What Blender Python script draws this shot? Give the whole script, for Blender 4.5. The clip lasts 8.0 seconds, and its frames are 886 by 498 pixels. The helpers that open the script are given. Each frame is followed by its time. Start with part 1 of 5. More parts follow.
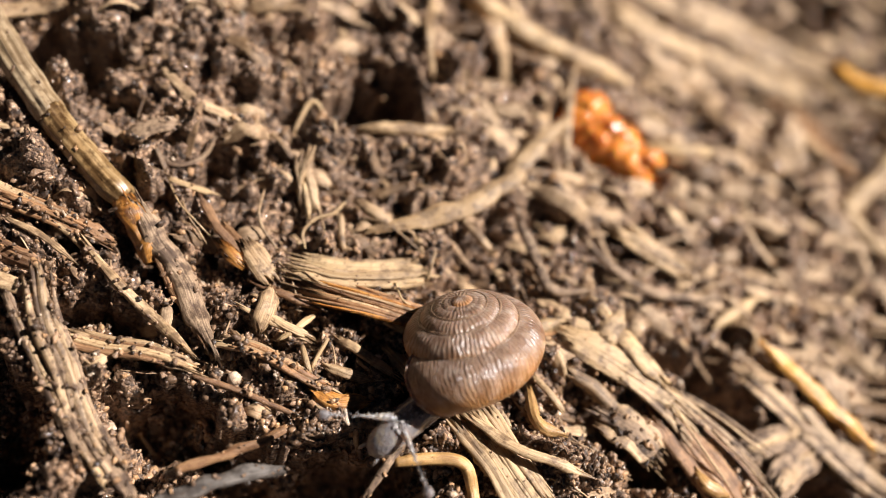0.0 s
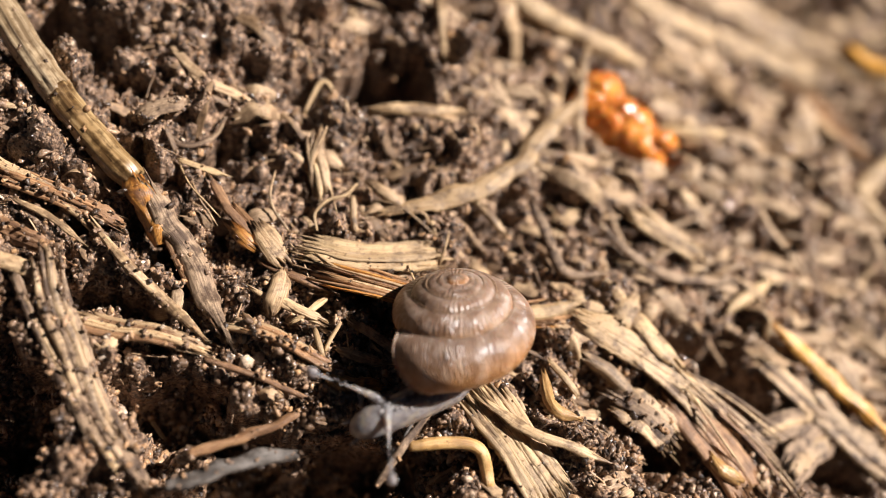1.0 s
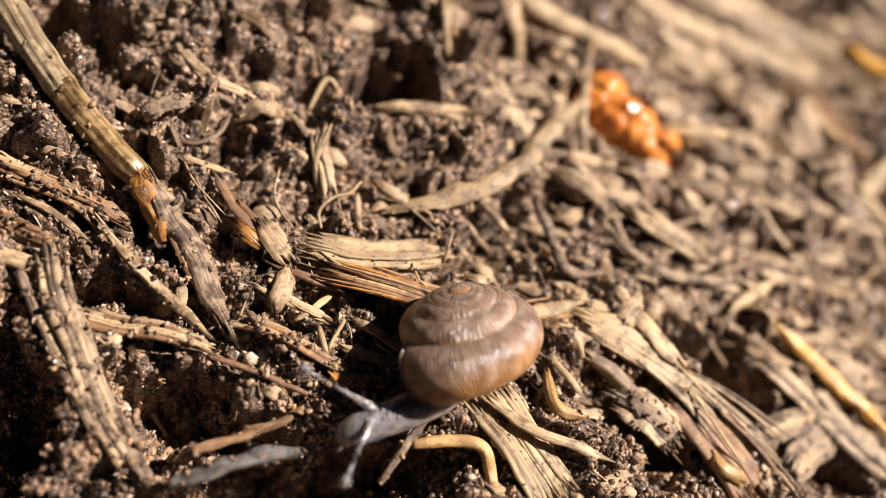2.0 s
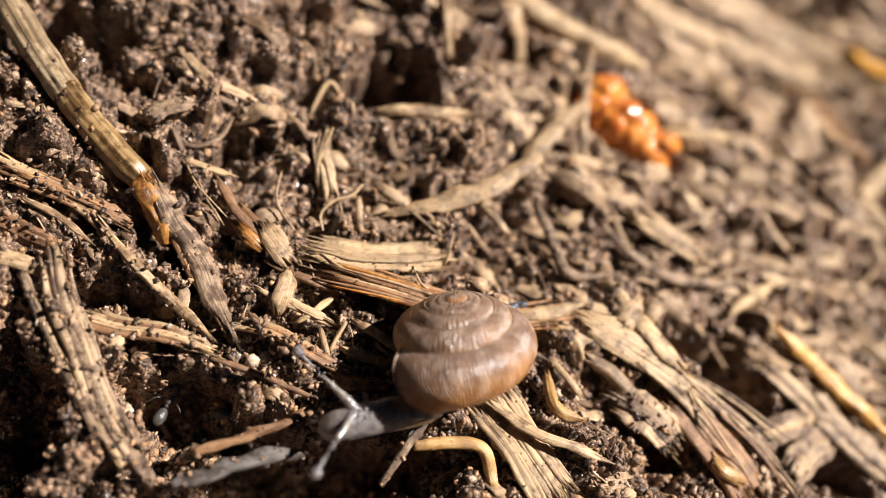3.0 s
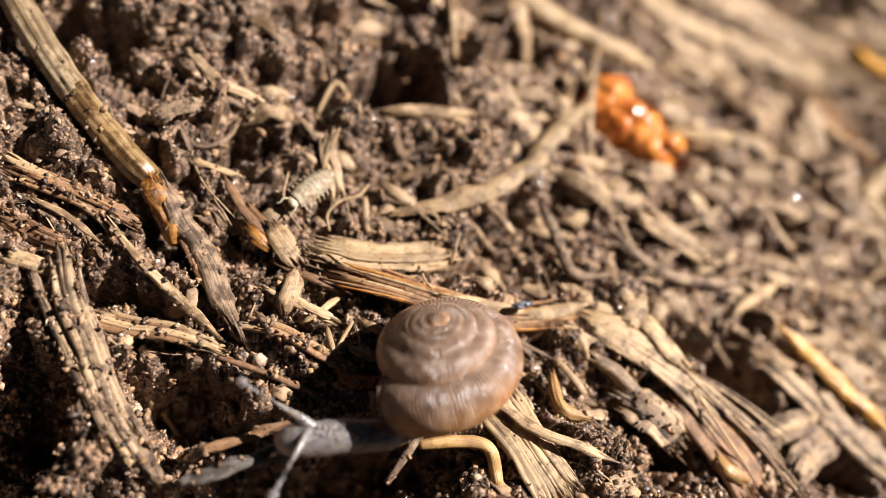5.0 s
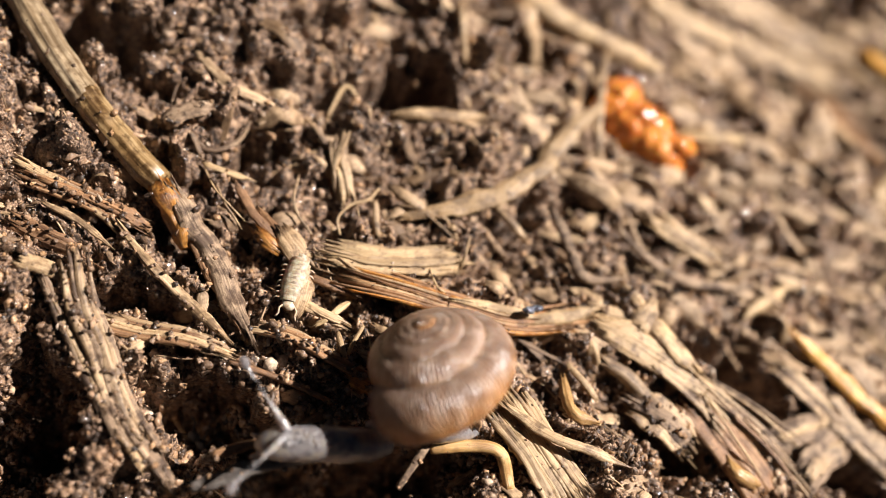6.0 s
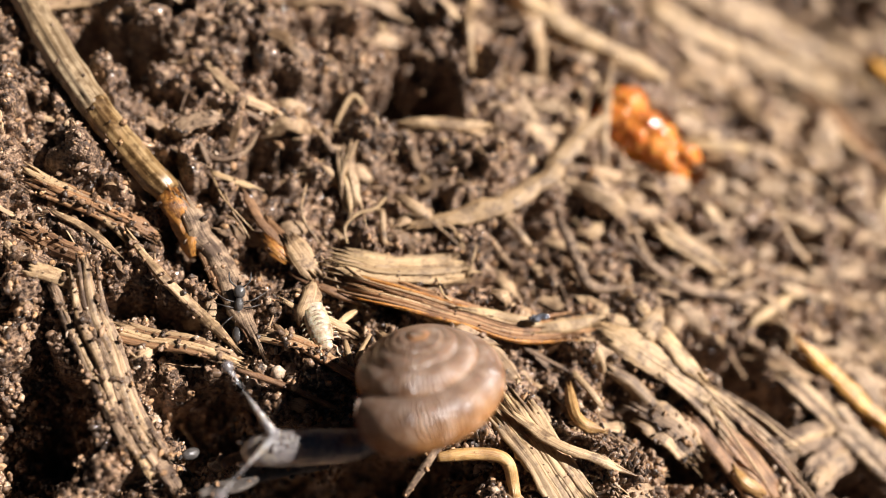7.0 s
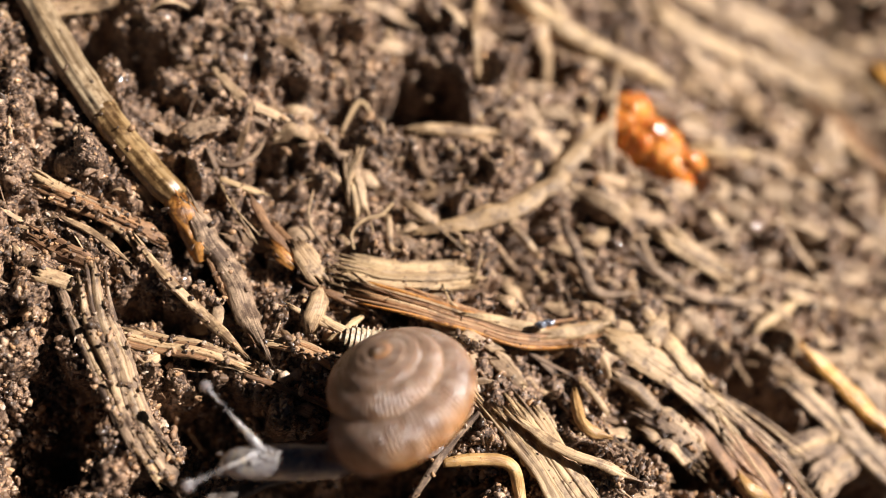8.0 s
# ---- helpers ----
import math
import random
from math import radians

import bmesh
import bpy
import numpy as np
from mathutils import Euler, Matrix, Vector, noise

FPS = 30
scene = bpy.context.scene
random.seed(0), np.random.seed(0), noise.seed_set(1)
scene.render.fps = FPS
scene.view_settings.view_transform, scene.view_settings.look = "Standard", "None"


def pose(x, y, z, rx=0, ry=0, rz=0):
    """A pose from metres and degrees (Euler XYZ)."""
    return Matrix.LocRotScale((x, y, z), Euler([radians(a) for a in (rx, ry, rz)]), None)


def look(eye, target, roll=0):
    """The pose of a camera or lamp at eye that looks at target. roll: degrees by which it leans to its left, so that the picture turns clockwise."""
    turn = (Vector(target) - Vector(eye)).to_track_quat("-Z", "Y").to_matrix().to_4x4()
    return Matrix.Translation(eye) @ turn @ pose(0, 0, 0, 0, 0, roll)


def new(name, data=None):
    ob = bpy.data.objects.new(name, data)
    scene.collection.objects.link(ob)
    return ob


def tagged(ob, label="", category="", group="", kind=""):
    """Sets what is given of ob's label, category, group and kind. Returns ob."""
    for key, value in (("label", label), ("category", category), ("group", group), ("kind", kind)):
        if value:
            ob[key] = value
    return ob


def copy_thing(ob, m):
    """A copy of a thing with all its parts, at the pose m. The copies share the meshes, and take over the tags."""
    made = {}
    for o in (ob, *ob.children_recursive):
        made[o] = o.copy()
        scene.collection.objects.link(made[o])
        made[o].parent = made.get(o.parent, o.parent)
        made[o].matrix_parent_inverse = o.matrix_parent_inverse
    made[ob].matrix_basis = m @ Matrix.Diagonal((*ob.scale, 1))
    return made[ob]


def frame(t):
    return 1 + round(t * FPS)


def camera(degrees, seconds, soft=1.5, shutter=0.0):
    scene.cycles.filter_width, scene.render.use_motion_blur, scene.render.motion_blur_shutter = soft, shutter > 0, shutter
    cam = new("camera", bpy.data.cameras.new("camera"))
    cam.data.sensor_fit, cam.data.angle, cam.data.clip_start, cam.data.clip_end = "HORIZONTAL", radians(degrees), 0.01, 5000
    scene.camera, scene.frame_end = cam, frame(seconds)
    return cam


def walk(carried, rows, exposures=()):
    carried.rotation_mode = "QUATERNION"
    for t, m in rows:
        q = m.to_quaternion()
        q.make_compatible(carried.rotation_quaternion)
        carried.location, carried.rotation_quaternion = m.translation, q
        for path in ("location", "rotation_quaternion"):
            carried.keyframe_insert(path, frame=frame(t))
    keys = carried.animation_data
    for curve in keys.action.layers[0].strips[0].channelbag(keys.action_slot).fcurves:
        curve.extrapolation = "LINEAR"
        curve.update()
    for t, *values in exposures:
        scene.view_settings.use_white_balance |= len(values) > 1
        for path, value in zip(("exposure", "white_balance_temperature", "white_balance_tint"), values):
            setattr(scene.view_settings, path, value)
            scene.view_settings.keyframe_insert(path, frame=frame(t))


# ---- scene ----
MM = 0.001                      # plan lengths below are in millimetres

cam = camera(46.0, 8.0, soft=0.6)
cam.data.dof.use_dof = True
cam.data.dof.focus_distance = 0.0533
cam.data.dof.aperture_fstop = 14.0
walk(cam, [
    (0.0, pose(-0.012603, -0.022431, 0.051314, 25.272, -12.307, -6.074)),
    (0.5, pose(-0.012585, -0.022479, 0.050591, 24.919, -12.457, -6.136)),
    (1.0, pose(-0.013516, -0.022151, 0.050459, 24.433, -12.692, -6.179)),
    (1.5, pose(-0.013883, -0.022123, 0.050315, 24.292, -12.989, -6.088)),
    (3.0, pose(-0.013928, -0.022179, 0.050720, 24.341, -12.912, -5.879)),
    (3.5, pose(-0.014003, -0.022199, 0.050598, 24.351, -13.001, -5.814)),
    (4.0, pose(-0.013872, -0.022208, 0.050578, 24.349, -12.885, -5.722)),
    (4.5, pose(-0.013816, -0.022173, 0.051190, 24.103, -12.668, -5.725)),
    (6.0, pose(-0.014434, -0.021751, 0.051085, 23.949, -12.538, -5.639)),
    (6.5, pose(-0.014430, -0.021619, 0.051405, 23.870, -12.395, -5.533)),
    (7.0, pose(-0.014558, -0.021668, 0.051423, 24.174, -12.271, -5.490)),
    (7.5, pose(-0.015198, -0.021584, 0.051648, 24.396, -12.460, -5.477)),
    (8.0, pose(-0.014893, -0.021501, 0.051666, 24.214, -12.287, -5.323)),
])

# ---- light ----
SUN_AZIMUTH, SUN_ELEVATION = radians(9.0), radians(48.0)   # azimuth from +x towards +y
world = bpy.data.worlds.new("sky")
scene.world = world
world.use_nodes = True
wn = world.node_tree.nodes
wn.clear()
w_out = wn.new("ShaderNodeOutputWorld")
w_bg = wn.new("ShaderNodeBackground")
w_sky = wn.new("ShaderNodeTexSky")
w_sky.sky_type = "NISHITA"
w_sky.sun_disc = False
w_sky.sun_elevation = SUN_ELEVATION
w_sky.sun_rotation = radians(90.0) - SUN_AZIMUTH
w_bg.inputs["Strength"].default_value = 0.0038
world.node_tree.links.new(w_sky.outputs[0], w_bg.inputs[0])
world.node_tree.links.new(w_bg.outputs[0], w_out.inputs[0])
sun_data = bpy.data.lights.new("sun", "SUN")
sun_data.energy = 5.0
sun_data.angle = radians(0.53)
sun_data.color = (1.0, 0.965, 0.95)
sun = new("sun", sun_data)
sun.matrix_world = look((0, 0, 0), (-math.cos(SUN_AZIMUTH) * math.cos(SUN_ELEVATION), -math.sin(SUN_AZIMUTH) * math.cos(SUN_ELEVATION), -math.sin(SUN_ELEVATION)))
sun.location = (0.3, 0.2, 0.4)
scene.view_settings.exposure = 1.03


# ---- materials ----
def shader(name):
    m = bpy.data.materials.new(name)
    m.use_nodes = True
    nt = m.node_tree
    return m, nt, nt.nodes["Principled BSDF"]


def ramp(nt, source, stops):
    r = nt.nodes.new("ShaderNodeValToRGB")
    e = r.color_ramp.elements
    while len(e) < len(stops):
        e.new(0.5)
    for i, (p, c) in enumerate(stops):
        e[i].position, e[i].color = p, (*c, 1)
    nt.links.new(source, r.inputs[0])
    return r.outputs[0]


def grain(nt, size_mm, detail=4.0, rough=0.6, coords=None, stretch=None):
    """Noise whose features are about size_mm wide, in the thing's own space, or in coords."""
    n = nt.nodes.new("ShaderNodeTexNoise")
    n.inputs["Detail"].default_value, n.inputs["Roughness"].default_value = detail, rough
    if coords is None:
        c = nt.nodes.new("ShaderNodeTexCoord").outputs["Object"]
        n.inputs["Scale"].default_value = 1000.0 / size_mm
    else:
        c = coords
        n.inputs["Scale"].default_value = 1.0 / size_mm
    if stretch:
        mp = nt.nodes.new("ShaderNodeMapping")
        mp.inputs["Scale"].default_value = stretch
        nt.links.new(c, mp.inputs[0])
        c = mp.outputs[0]
    nt.links.new(c, n.inputs["Vector"])
    return n.outputs["Fac"]


def mixed(nt, a, b, fac, mode="MIX"):
    m = nt.nodes.new("ShaderNodeMix")
    m.data_type, m.blend_type = "RGBA", mode
    for sock, v in ((m.inputs[0], fac), (m.inputs[6], a), (m.inputs[7], b)):
        if isinstance(v, (int, float)):
            sock.default_value = v
        elif isinstance(v, tuple):
            sock.default_value = (*v, 1)
        else:
            nt.links.new(v, sock)
    return m.outputs[2]


def relief(nt, bsdf, height, depth_mm, strength=1.0):
    b = nt.nodes.new("ShaderNodeBump")
    b.inputs["Distance"].default_value, b.inputs["Strength"].default_value = depth_mm * MM, strength
    nt.links.new(height, b.inputs["Height"])
    nt.links.new(b.outputs[0], bsdf.inputs["Normal"])


def island(nt):
    return nt.nodes.new("ShaderNodeNewGeometry").outputs["Random Per Island"]


def chance(nt):
    return nt.nodes.new("ShaderNodeObjectInfo").outputs["Random"]


def soil_material():
    m, nt, b = shader("moist_soil")
    fine = ramp(nt, grain(nt, 0.30, 6.0, 0.7), [(0.36, (0.022, 0.013, 0.009)), (0.45, (0.095, 0.057, 0.036)), (0.54, (0.29, 0.18, 0.115)), (0.64, (0.58, 0.41, 0.27))])
    broad = ramp(nt, grain(nt, 5.0, 2.0), [(0.35, (0.65, 0.62, 0.60)), (0.65, (1.30, 1.22, 1.12))])
    nt.links.new(mixed(nt, fine, broad, 1.0, "MULTIPLY"), b.inputs["Base Color"])
    wet = ramp(nt, grain(nt, 0.8, 2.0), [(0.35, (0.22,) * 3), (0.6, (0.75,) * 3)])
    nt.links.new(wet, b.inputs["Roughness"])
    b.inputs["Coat Weight"].default_value = 0.35
    b.inputs["Coat Roughness"].default_value = 0.08
    relief(nt, b, grain(nt, 0.16, 4.0), 0.20)
    return m


def crumb_material():
    m, nt, b = shader("soil_crumb")
    tone = ramp(nt, island(nt), [(0.0, (0.036, 0.022, 0.015)), (0.4, (0.14, 0.080, 0.045)), (0.72, (0.31, 0.188, 0.112)), (0.92, (0.46, 0.255, 0.12)), (1.0, (0.56, 0.42, 0.30))])
    fine = ramp(nt, grain(nt, 0.2), [(0.3, (0.6,) * 3), (0.7, (1.3,) * 3)])
    nt.links.new(mixed(nt, tone, fine, 1.0, "MULTIPLY"), b.inputs["Base Color"])
    nt.links.new(ramp(nt, grain(nt, 0.5, 1.0), [(0.42, (0.14,) * 3), (0.58, (0.5,) * 3)]), b.inputs["Roughness"])
    b.inputs["Coat Weight"].default_value = 0.8
    b.inputs["Coat Roughness"].default_value = 0.06
    relief(nt, b, grain(nt, 0.10, 3.0), 0.06)
    return m


def fibre_material(name, dark, mid, pale, rough=0.55, stain=0.5, per_island=False, fine_mm=0.075):
    """Dry plant matter: fibres run along u (mm), stains and soil lie over them."""
    m, nt, b = shader(name)
    uv = nt.nodes.new("ShaderNodeUVMap").outputs[0]
    fib = grain(nt, fine_mm, 5.0, 0.7, uv, (0.045, 1.0, 1.0))
    col = ramp(nt, fib, [(0.24, dark), (0.45, mid), (0.70, pale)])
    spots = ramp(nt, grain(nt, 1.1, 5.0, 0.65), [(0.42, (0.20, 0.145, 0.105)), (0.54, (1.0, 1.0, 1.0))])
    col = mixed(nt, col, spots, stain, "MULTIPLY")
    specks = ramp(nt, grain(nt, 0.28, 3.0, 0.6), [(0.30, (0.38, 0.28, 0.20)), (0.42, (1.0, 1.0, 1.0))])
    col = mixed(nt, col, specks, 0.6, "MULTIPLY")
    var = ramp(nt, island(nt) if per_island else chance(nt), [(0.0, (0.30, 0.25, 0.21)), (0.35, (0.66, 0.60, 0.54)), (0.7, (0.98, 0.95, 0.90)), (1.0, (1.18, 1.18, 1.12))])
    col = mixed(nt, col, var, 1.0 if per_island else 0.45, "MULTIPLY")
    nt.links.new(col, b.inputs["Base Color"])
    b.inputs["Roughness"].default_value = rough
    relief(nt, b, fib, 0.05)
    return m


SOIL = soil_material()
CRUMB = crumb_material()
PALE = fibre_material("pale_straw", (0.30, 0.19, 0.09), (0.46, 0.30, 0.148), (0.65, 0.46, 0.258))
TAN = fibre_material("tan_straw", (0.20, 0.115, 0.055), (0.42, 0.265, 0.135), (0.64, 0.46, 0.265), 0.55, 0.75)
BARK = fibre_material("brown_bark", (0.07, 0.03, 0.015), (0.24, 0.115, 0.05), (0.42, 0.24, 0.11), 0.6)
RUST = fibre_material("rusty_bark", (0.14, 0.055, 0.022), (0.34, 0.165, 0.070), (0.56, 0.34, 0.17), 0.5, 0.6)
ORANGE = fibre_material("resin_orange", (0.20, 0.055, 0.010), (0.46, 0.18, 0.032), (0.68, 0.36, 0.105), 0.35, 0.9)
BLADE = fibre_material("papery_leaf", (0.33, 0.20, 0.09), (0.46, 0.292, 0.142), (0.64, 0.445, 0.245), 0.5, 0.7)
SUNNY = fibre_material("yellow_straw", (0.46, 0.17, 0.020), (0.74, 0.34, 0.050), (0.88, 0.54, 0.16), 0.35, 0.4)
AMBER = fibre_material("amber_stem", (0.26, 0.12, 0.035), (0.50, 0.27, 0.09), (0.72, 0.47, 0.21), 0.32, 0.4)
GREY = fibre_material("grey_root", (0.05, 0.042, 0.037), (0.13, 0.11, 0.095), (0.26, 0.22, 0.185), 0.6, 0.8)
ROOT = fibre_material("crusted_root", (0.09, 0.054, 0.033), (0.26, 0.165, 0.098), (0.50, 0.35, 0.215), 0.7, 0.9)
STEM = fibre_material("weathered_stem", (0.12, 0.075, 0.038), (0.31, 0.215, 0.12), (0.64, 0.50, 0.33), 0.28, 0.5, False, 0.30)
OLDSTEM = fibre_material("amber_brown_stem", (0.07, 0.036, 0.013), (0.20, 0.115, 0.045), (0.44, 0.30, 0.15), 0.28, 0.8, False, 0.26)
LITTER = fibre_material("litter_fibre", (0.19, 0.11, 0.055), (0.42, 0.27, 0.15), (0.66, 0.48, 0.29), 0.6, 0.6, True)
FLAKE = fibre_material("flake_fibre", (0.19, 0.11, 0.055), (0.42, 0.27, 0.15), (0.66, 0.48, 0.29), 0.6, 0.6)


# ---- mesh helpers ----
def mesh_of(name, verts, faces, material, uvs=None, smooth=True):
    me = bpy.data.meshes.new(name)
    me.from_pydata([tuple(c * MM for c in v) for v in verts], [], faces)
    if uvs is not None:
        layer = me.uv_layers.new(name="UVMap")
        loop_v = np.empty(len(me.loops), dtype=np.int32)
        me.loops.foreach_get("vertex_index", loop_v)
        layer.data.foreach_set("uv", np.asarray(uvs, dtype=np.float32)[loop_v].ravel())
    me.materials.append(material)
    if smooth:
        me.polygons.foreach_set("use_smooth", [True] * len(me.polygons))
    me.update()
    return me


def part(name, geo, material, parent=None, label="", smooth=True):
    ob = new(name, mesh_of(name, geo[0], geo[1], material, geo[2] if len(geo) > 2 else None, smooth))
    if parent is not None:
        ob.parent = parent
    if label:
        tagged(ob, label)
    return ob


def joined(*geos):
    vs, fs, us = [], [], []
    for g in geos:
        k = len(vs)
        vs += list(g[0])
        fs += [tuple(i + k for i in f) for f in g[1]]
        us += list(g[2]) if len(g) > 2 else [(0, 0)] * len(g[0])
    return vs, fs, us


def smooth_line(pts, step):
    """A rounded line through the points, with samples about step apart."""
    p = [Vector(q) for q in pts]
    p = [p[0] * 2 - p[1]] + p + [p[-1] * 2 - p[-2]]
    out = []
    for i in range(1, len(p) - 2):
        a, b, c, d = p[i - 1:i + 3]
        n = max(2, int((c - b).length / step))
        for k in range(n):
            t = k / n
            out.append(0.5 * ((2 * b) + (c - a) * t + (2 * a - 5 * b + 4 * c - d) * t * t + (3 * b - a - 3 * c + d) * t ** 3))
    out.append(p[-2])
    return out


def band(pts, width, thick=0.18, arch=0.15, rag=0.6, roll=0.0, ends=(0.8, 0.6), ribs=9, seed=1, twist=0.0, lift=0.25, rough=1.0):
    """A split straw or leaf strip: a flat, uneven, fibrous band along a line, with torn edges and frayed ends."""
    rng = random.Random(seed)
    line = smooth_line(pts, 0.2)
    n, k = len(line), max(5, int(ribs * 2))
    ridge = [rng.uniform(-1, 1) for _ in range(k + 1)]
    frayed = [[rng.uniform(-rag, rag) * (2.0 if rng.random() < 0.2 else 1.0) for _ in range(k + 1)] for _ in range(2)]
    reach = [rng.uniform(0.06, 0.22) for _ in range(2)]
    off = rng.uniform(0, 99)
    arch *= 0.6
    vs, us, fs = [], [], []
    run = 0.0
    nz = noise.noise
    for i, c in enumerate(line):
        t = (line[min(i + 1, n - 1)] - line[max(i - 1, 0)]).normalized()
        if i:
            run += (c - line[i - 1]).length
        side = t.cross(Vector((0, 0, 1))).normalized()
        q = Matrix.Rotation(radians(roll + twist * i / n + 22 * rough / max(1.0, width) * nz((off + 3, run * 0.25, 9))), 3, t)
        side = q @ side
        upw = side.cross(t)
        s = i / (n - 1)
        w = width * min(1.0, ends[0] + (1 - ends[0]) * s * 5, ends[1] + (1 - ends[1]) * (1 - s) * 5)
        bend = 0.16 * width * nz((off + 7, run * 0.45, 0)) * rough
        heave = 0.14 * min(width, 1.0) * nz((off + 9, run * 0.7, 2)) * rough
        eat = [1 + rough * (0.30 * nz((off + e, run * 0.8, e)) + 0.16 * nz((off + e, run * 2.6, e + 4))) - rough * 0.35 * max(0.0, nz((off + e, run * 0.5, e + 8)) - 0.15) for e in (11, 31)]
        for under in (0, 1):
            for j in range(k + 1):
                v = j / k - 0.5
                if under:
                    v = -v
                jj = k - j if under else j
                g = 0.015 * min(width * 2, 1.0) * (1 if jj % 2 else -1) + 0.026 * min(width, 0.9) * ridge[jj] * (0.6 + 0.8 * nz((off + jj, run * 0.4, 1))) + 0.07 * min(width, 1.0) * nz((off + jj * 0.35, run * 0.35, 3))
                h = arch * width * (1 - 4 * v * v) - arch * width * 0.5 + g + heave
                edge = 1 - abs(2 * v) ** 6
                h += thick * (-0.5 if under else 0.5) * max(edge, 0.05)
                pull = 0.0
                if s < reach[0]:
                    pull = -frayed[0][jj] * (1 - s / reach[0])
                elif s > 1 - reach[1]:
                    pull = frayed[1][jj] * (s - 1 + reach[1]) / reach[1]
                vs.append(c + side * (v * w * eat[v > 0] + bend) + upw * (h + lift * thick) + t * pull)
                us.append((run, v * w + off))
    ring = 2 * (k + 1)
    for i in range(n - 1):
        for j in range(ring):
            a, b = i * ring + j, i * ring + (j + 1) % ring
            fs.append((a, b, b + ring, a + ring))
    for base, flip in ((0, False), ((n - 1) * ring, True)):
        for j in range(k):
            quad = (base + j, base + ring - 1 - j, base + ring - 2 - j, base + j + 1)
            fs.append(quad[::-1] if flip else quad)
    return vs, fs, us


def rod(pts, radius, tips=(0.6, 0.5), sides=10, lump=0.10, seed=1, step=0.2, flute=0.0, flutes=7):
    """A round stalk, twig or root along a line."""
    line = smooth_line(pts, step)
    n = len(line)
    off = seed * 3.7
    vs, us, fs = [], [], []
    run = 0.0
    upw = Vector((0, 0, 1))
    for i, c in enumerate(line):
        t = (line[min(i + 1, n - 1)] - line[max(i - 1, 0)]).normalized()
        if i:
            run += (c - line[i - 1]).length
        side = t.cross(upw)
        side = side.normalized() if side.length > 0.05 else Vector((1, 0, 0))
        u2 = side.cross(t)
        s = i / (n - 1)
        r = radius * min(1.0, tips[0] + (1 - tips[0]) * s * 6, tips[1] + (1 - tips[1]) * (1 - s) * 6)
        for j in range(sides):
            a = math.tau * j / sides
            rr = r * (1 + lump * 2 * noise.noise((off + math.cos(a), math.sin(a), run * 0.8)) + flute * math.cos(flutes * a))
            vs.append(c + side * math.cos(a) * rr + u2 * math.sin(a) * rr)
            us.append((run, a * radius))
    for i in range(n - 1):
        for j in range(sides):
            a, b = i * sides + j, i * sides + (j + 1) % sides
            fs.append((a, a + sides, b + sides, b))
    fs.append(tuple(range(sides)))
    fs.append(tuple(reversed(range((n - 1) * sides, n * sides))))
    return vs, fs, us


def ball(centre, radii, rows=10, cols=14, lump=0.0, seed=1, turn=None):
    vs, fs, us = [], [], []
    c = Vector(centre)
    q = turn or Matrix.Identity(3)
    for i in range(rows + 1):
        a = math.pi * i / rows
        for j in range(cols):
            b = math.tau * j / cols
            d = Vector((math.sin(a) * math.cos(b), math.sin(a) * math.sin(b), math.cos(a)))
            k = 1 + lump * noise.noise(d * 2.2 + Vector((seed * 5.1, 0, 0)))
            vs.append(c + q @ Vector((d.x * radii[0] * k, d.y * radii[1] * k, d.z * radii[2] * k)))
            us.append((b * radii[0], a * radii[0]))
    for i in range(rows):
        for j in range(cols):
            a, b = i * cols + j, i * cols + (j + 1) % cols
            fs.append((a, a + cols, b + cols, b))
    return vs, fs, us


# ---- ground ----
HOLLOWS = []


def pit(x, y, along, across, turn, depth):
    """A hollow (depth under 0) or hump of the ground, in mm; turn in degrees."""
    HOLLOWS.append((x, y, along, across, math.cos(radians(turn)), math.sin(radians(turn)), depth))


pit(-20.30, 13.60, 2.9, 2.0, -20, -6.4)
pit(-18.00, 12.20, 2.2, 1.4, 30, -4.5)
pit(-10.89, 5.91, 1.5, 0.9, 10, -5.2)
pit(-4.43, 9.92, 2.0, 1.5, -30, -6.1)
pit(-1.37, 10.79, 2.2, 1.3, -40, -6.1)
pit(6.28, 13.50, 2.6, 1.1, 5, -5.2)
pit(-9.60, 14.99, 1.2, 0.8, 60, -4.5)
pit(-14.22, -7.41, 3.6, 1.6, -8, -6.0)
pit(-9.78, -9.26, 2.8, 1, -10, -5.0)
pit(-10.91, -11.15, 3.8, 1.3, 12, -7.5)
pit(-6.29, -11.47, 3.8, 1.7, 3, -7.5)
pit(-20.24, -6.26, 2, 1.6, 0, -1.8)
pit(-3.50, -4.13, 1.8, 0.8, -15, -1.2)
pit(8.81, -8.17, 1.7, 1, -35, -4.8)
pit(15.05, -6.31, 2.5, 1.7, -30, -7.5)
pit(16.40, -7.60, 2.4, 1.4, -45, -6.0)
pit(17.63, -9.35, 1.6, 1.3, -50, -6.1)
pit(11.23, -10.92, 2.4, 1.6, -40, -6.9)
pit(21.71, -12.41, 2.4, 1.2, -25, -4.8)
pit(15.38, 2.66, 1.6, 0.9, -30, -4.5)
pit(-2.63, -11.62, 1.6, 1.2, 0, -2.2)
pit(-17.95, -2.09, 2.2, 1.2, -30, -3.6)
pit(-17.83, 2.31, 2.4, 0.8, -28, -5.4)
pit(-13.99, -0.13, 2.8, 0.7, -60, -4.0)
pit(26.72, 15.53, 1.8, 1.2, 40, -4.5)
pit(14.36, 8.66, 1.5, 0.9, 30, -3.6)
pit(-8.82, -5.21, 3.6, 0.9, -22, 0.4)
pit(-12.66, 15.22, 3.4, 2.2, 10, 1.4)
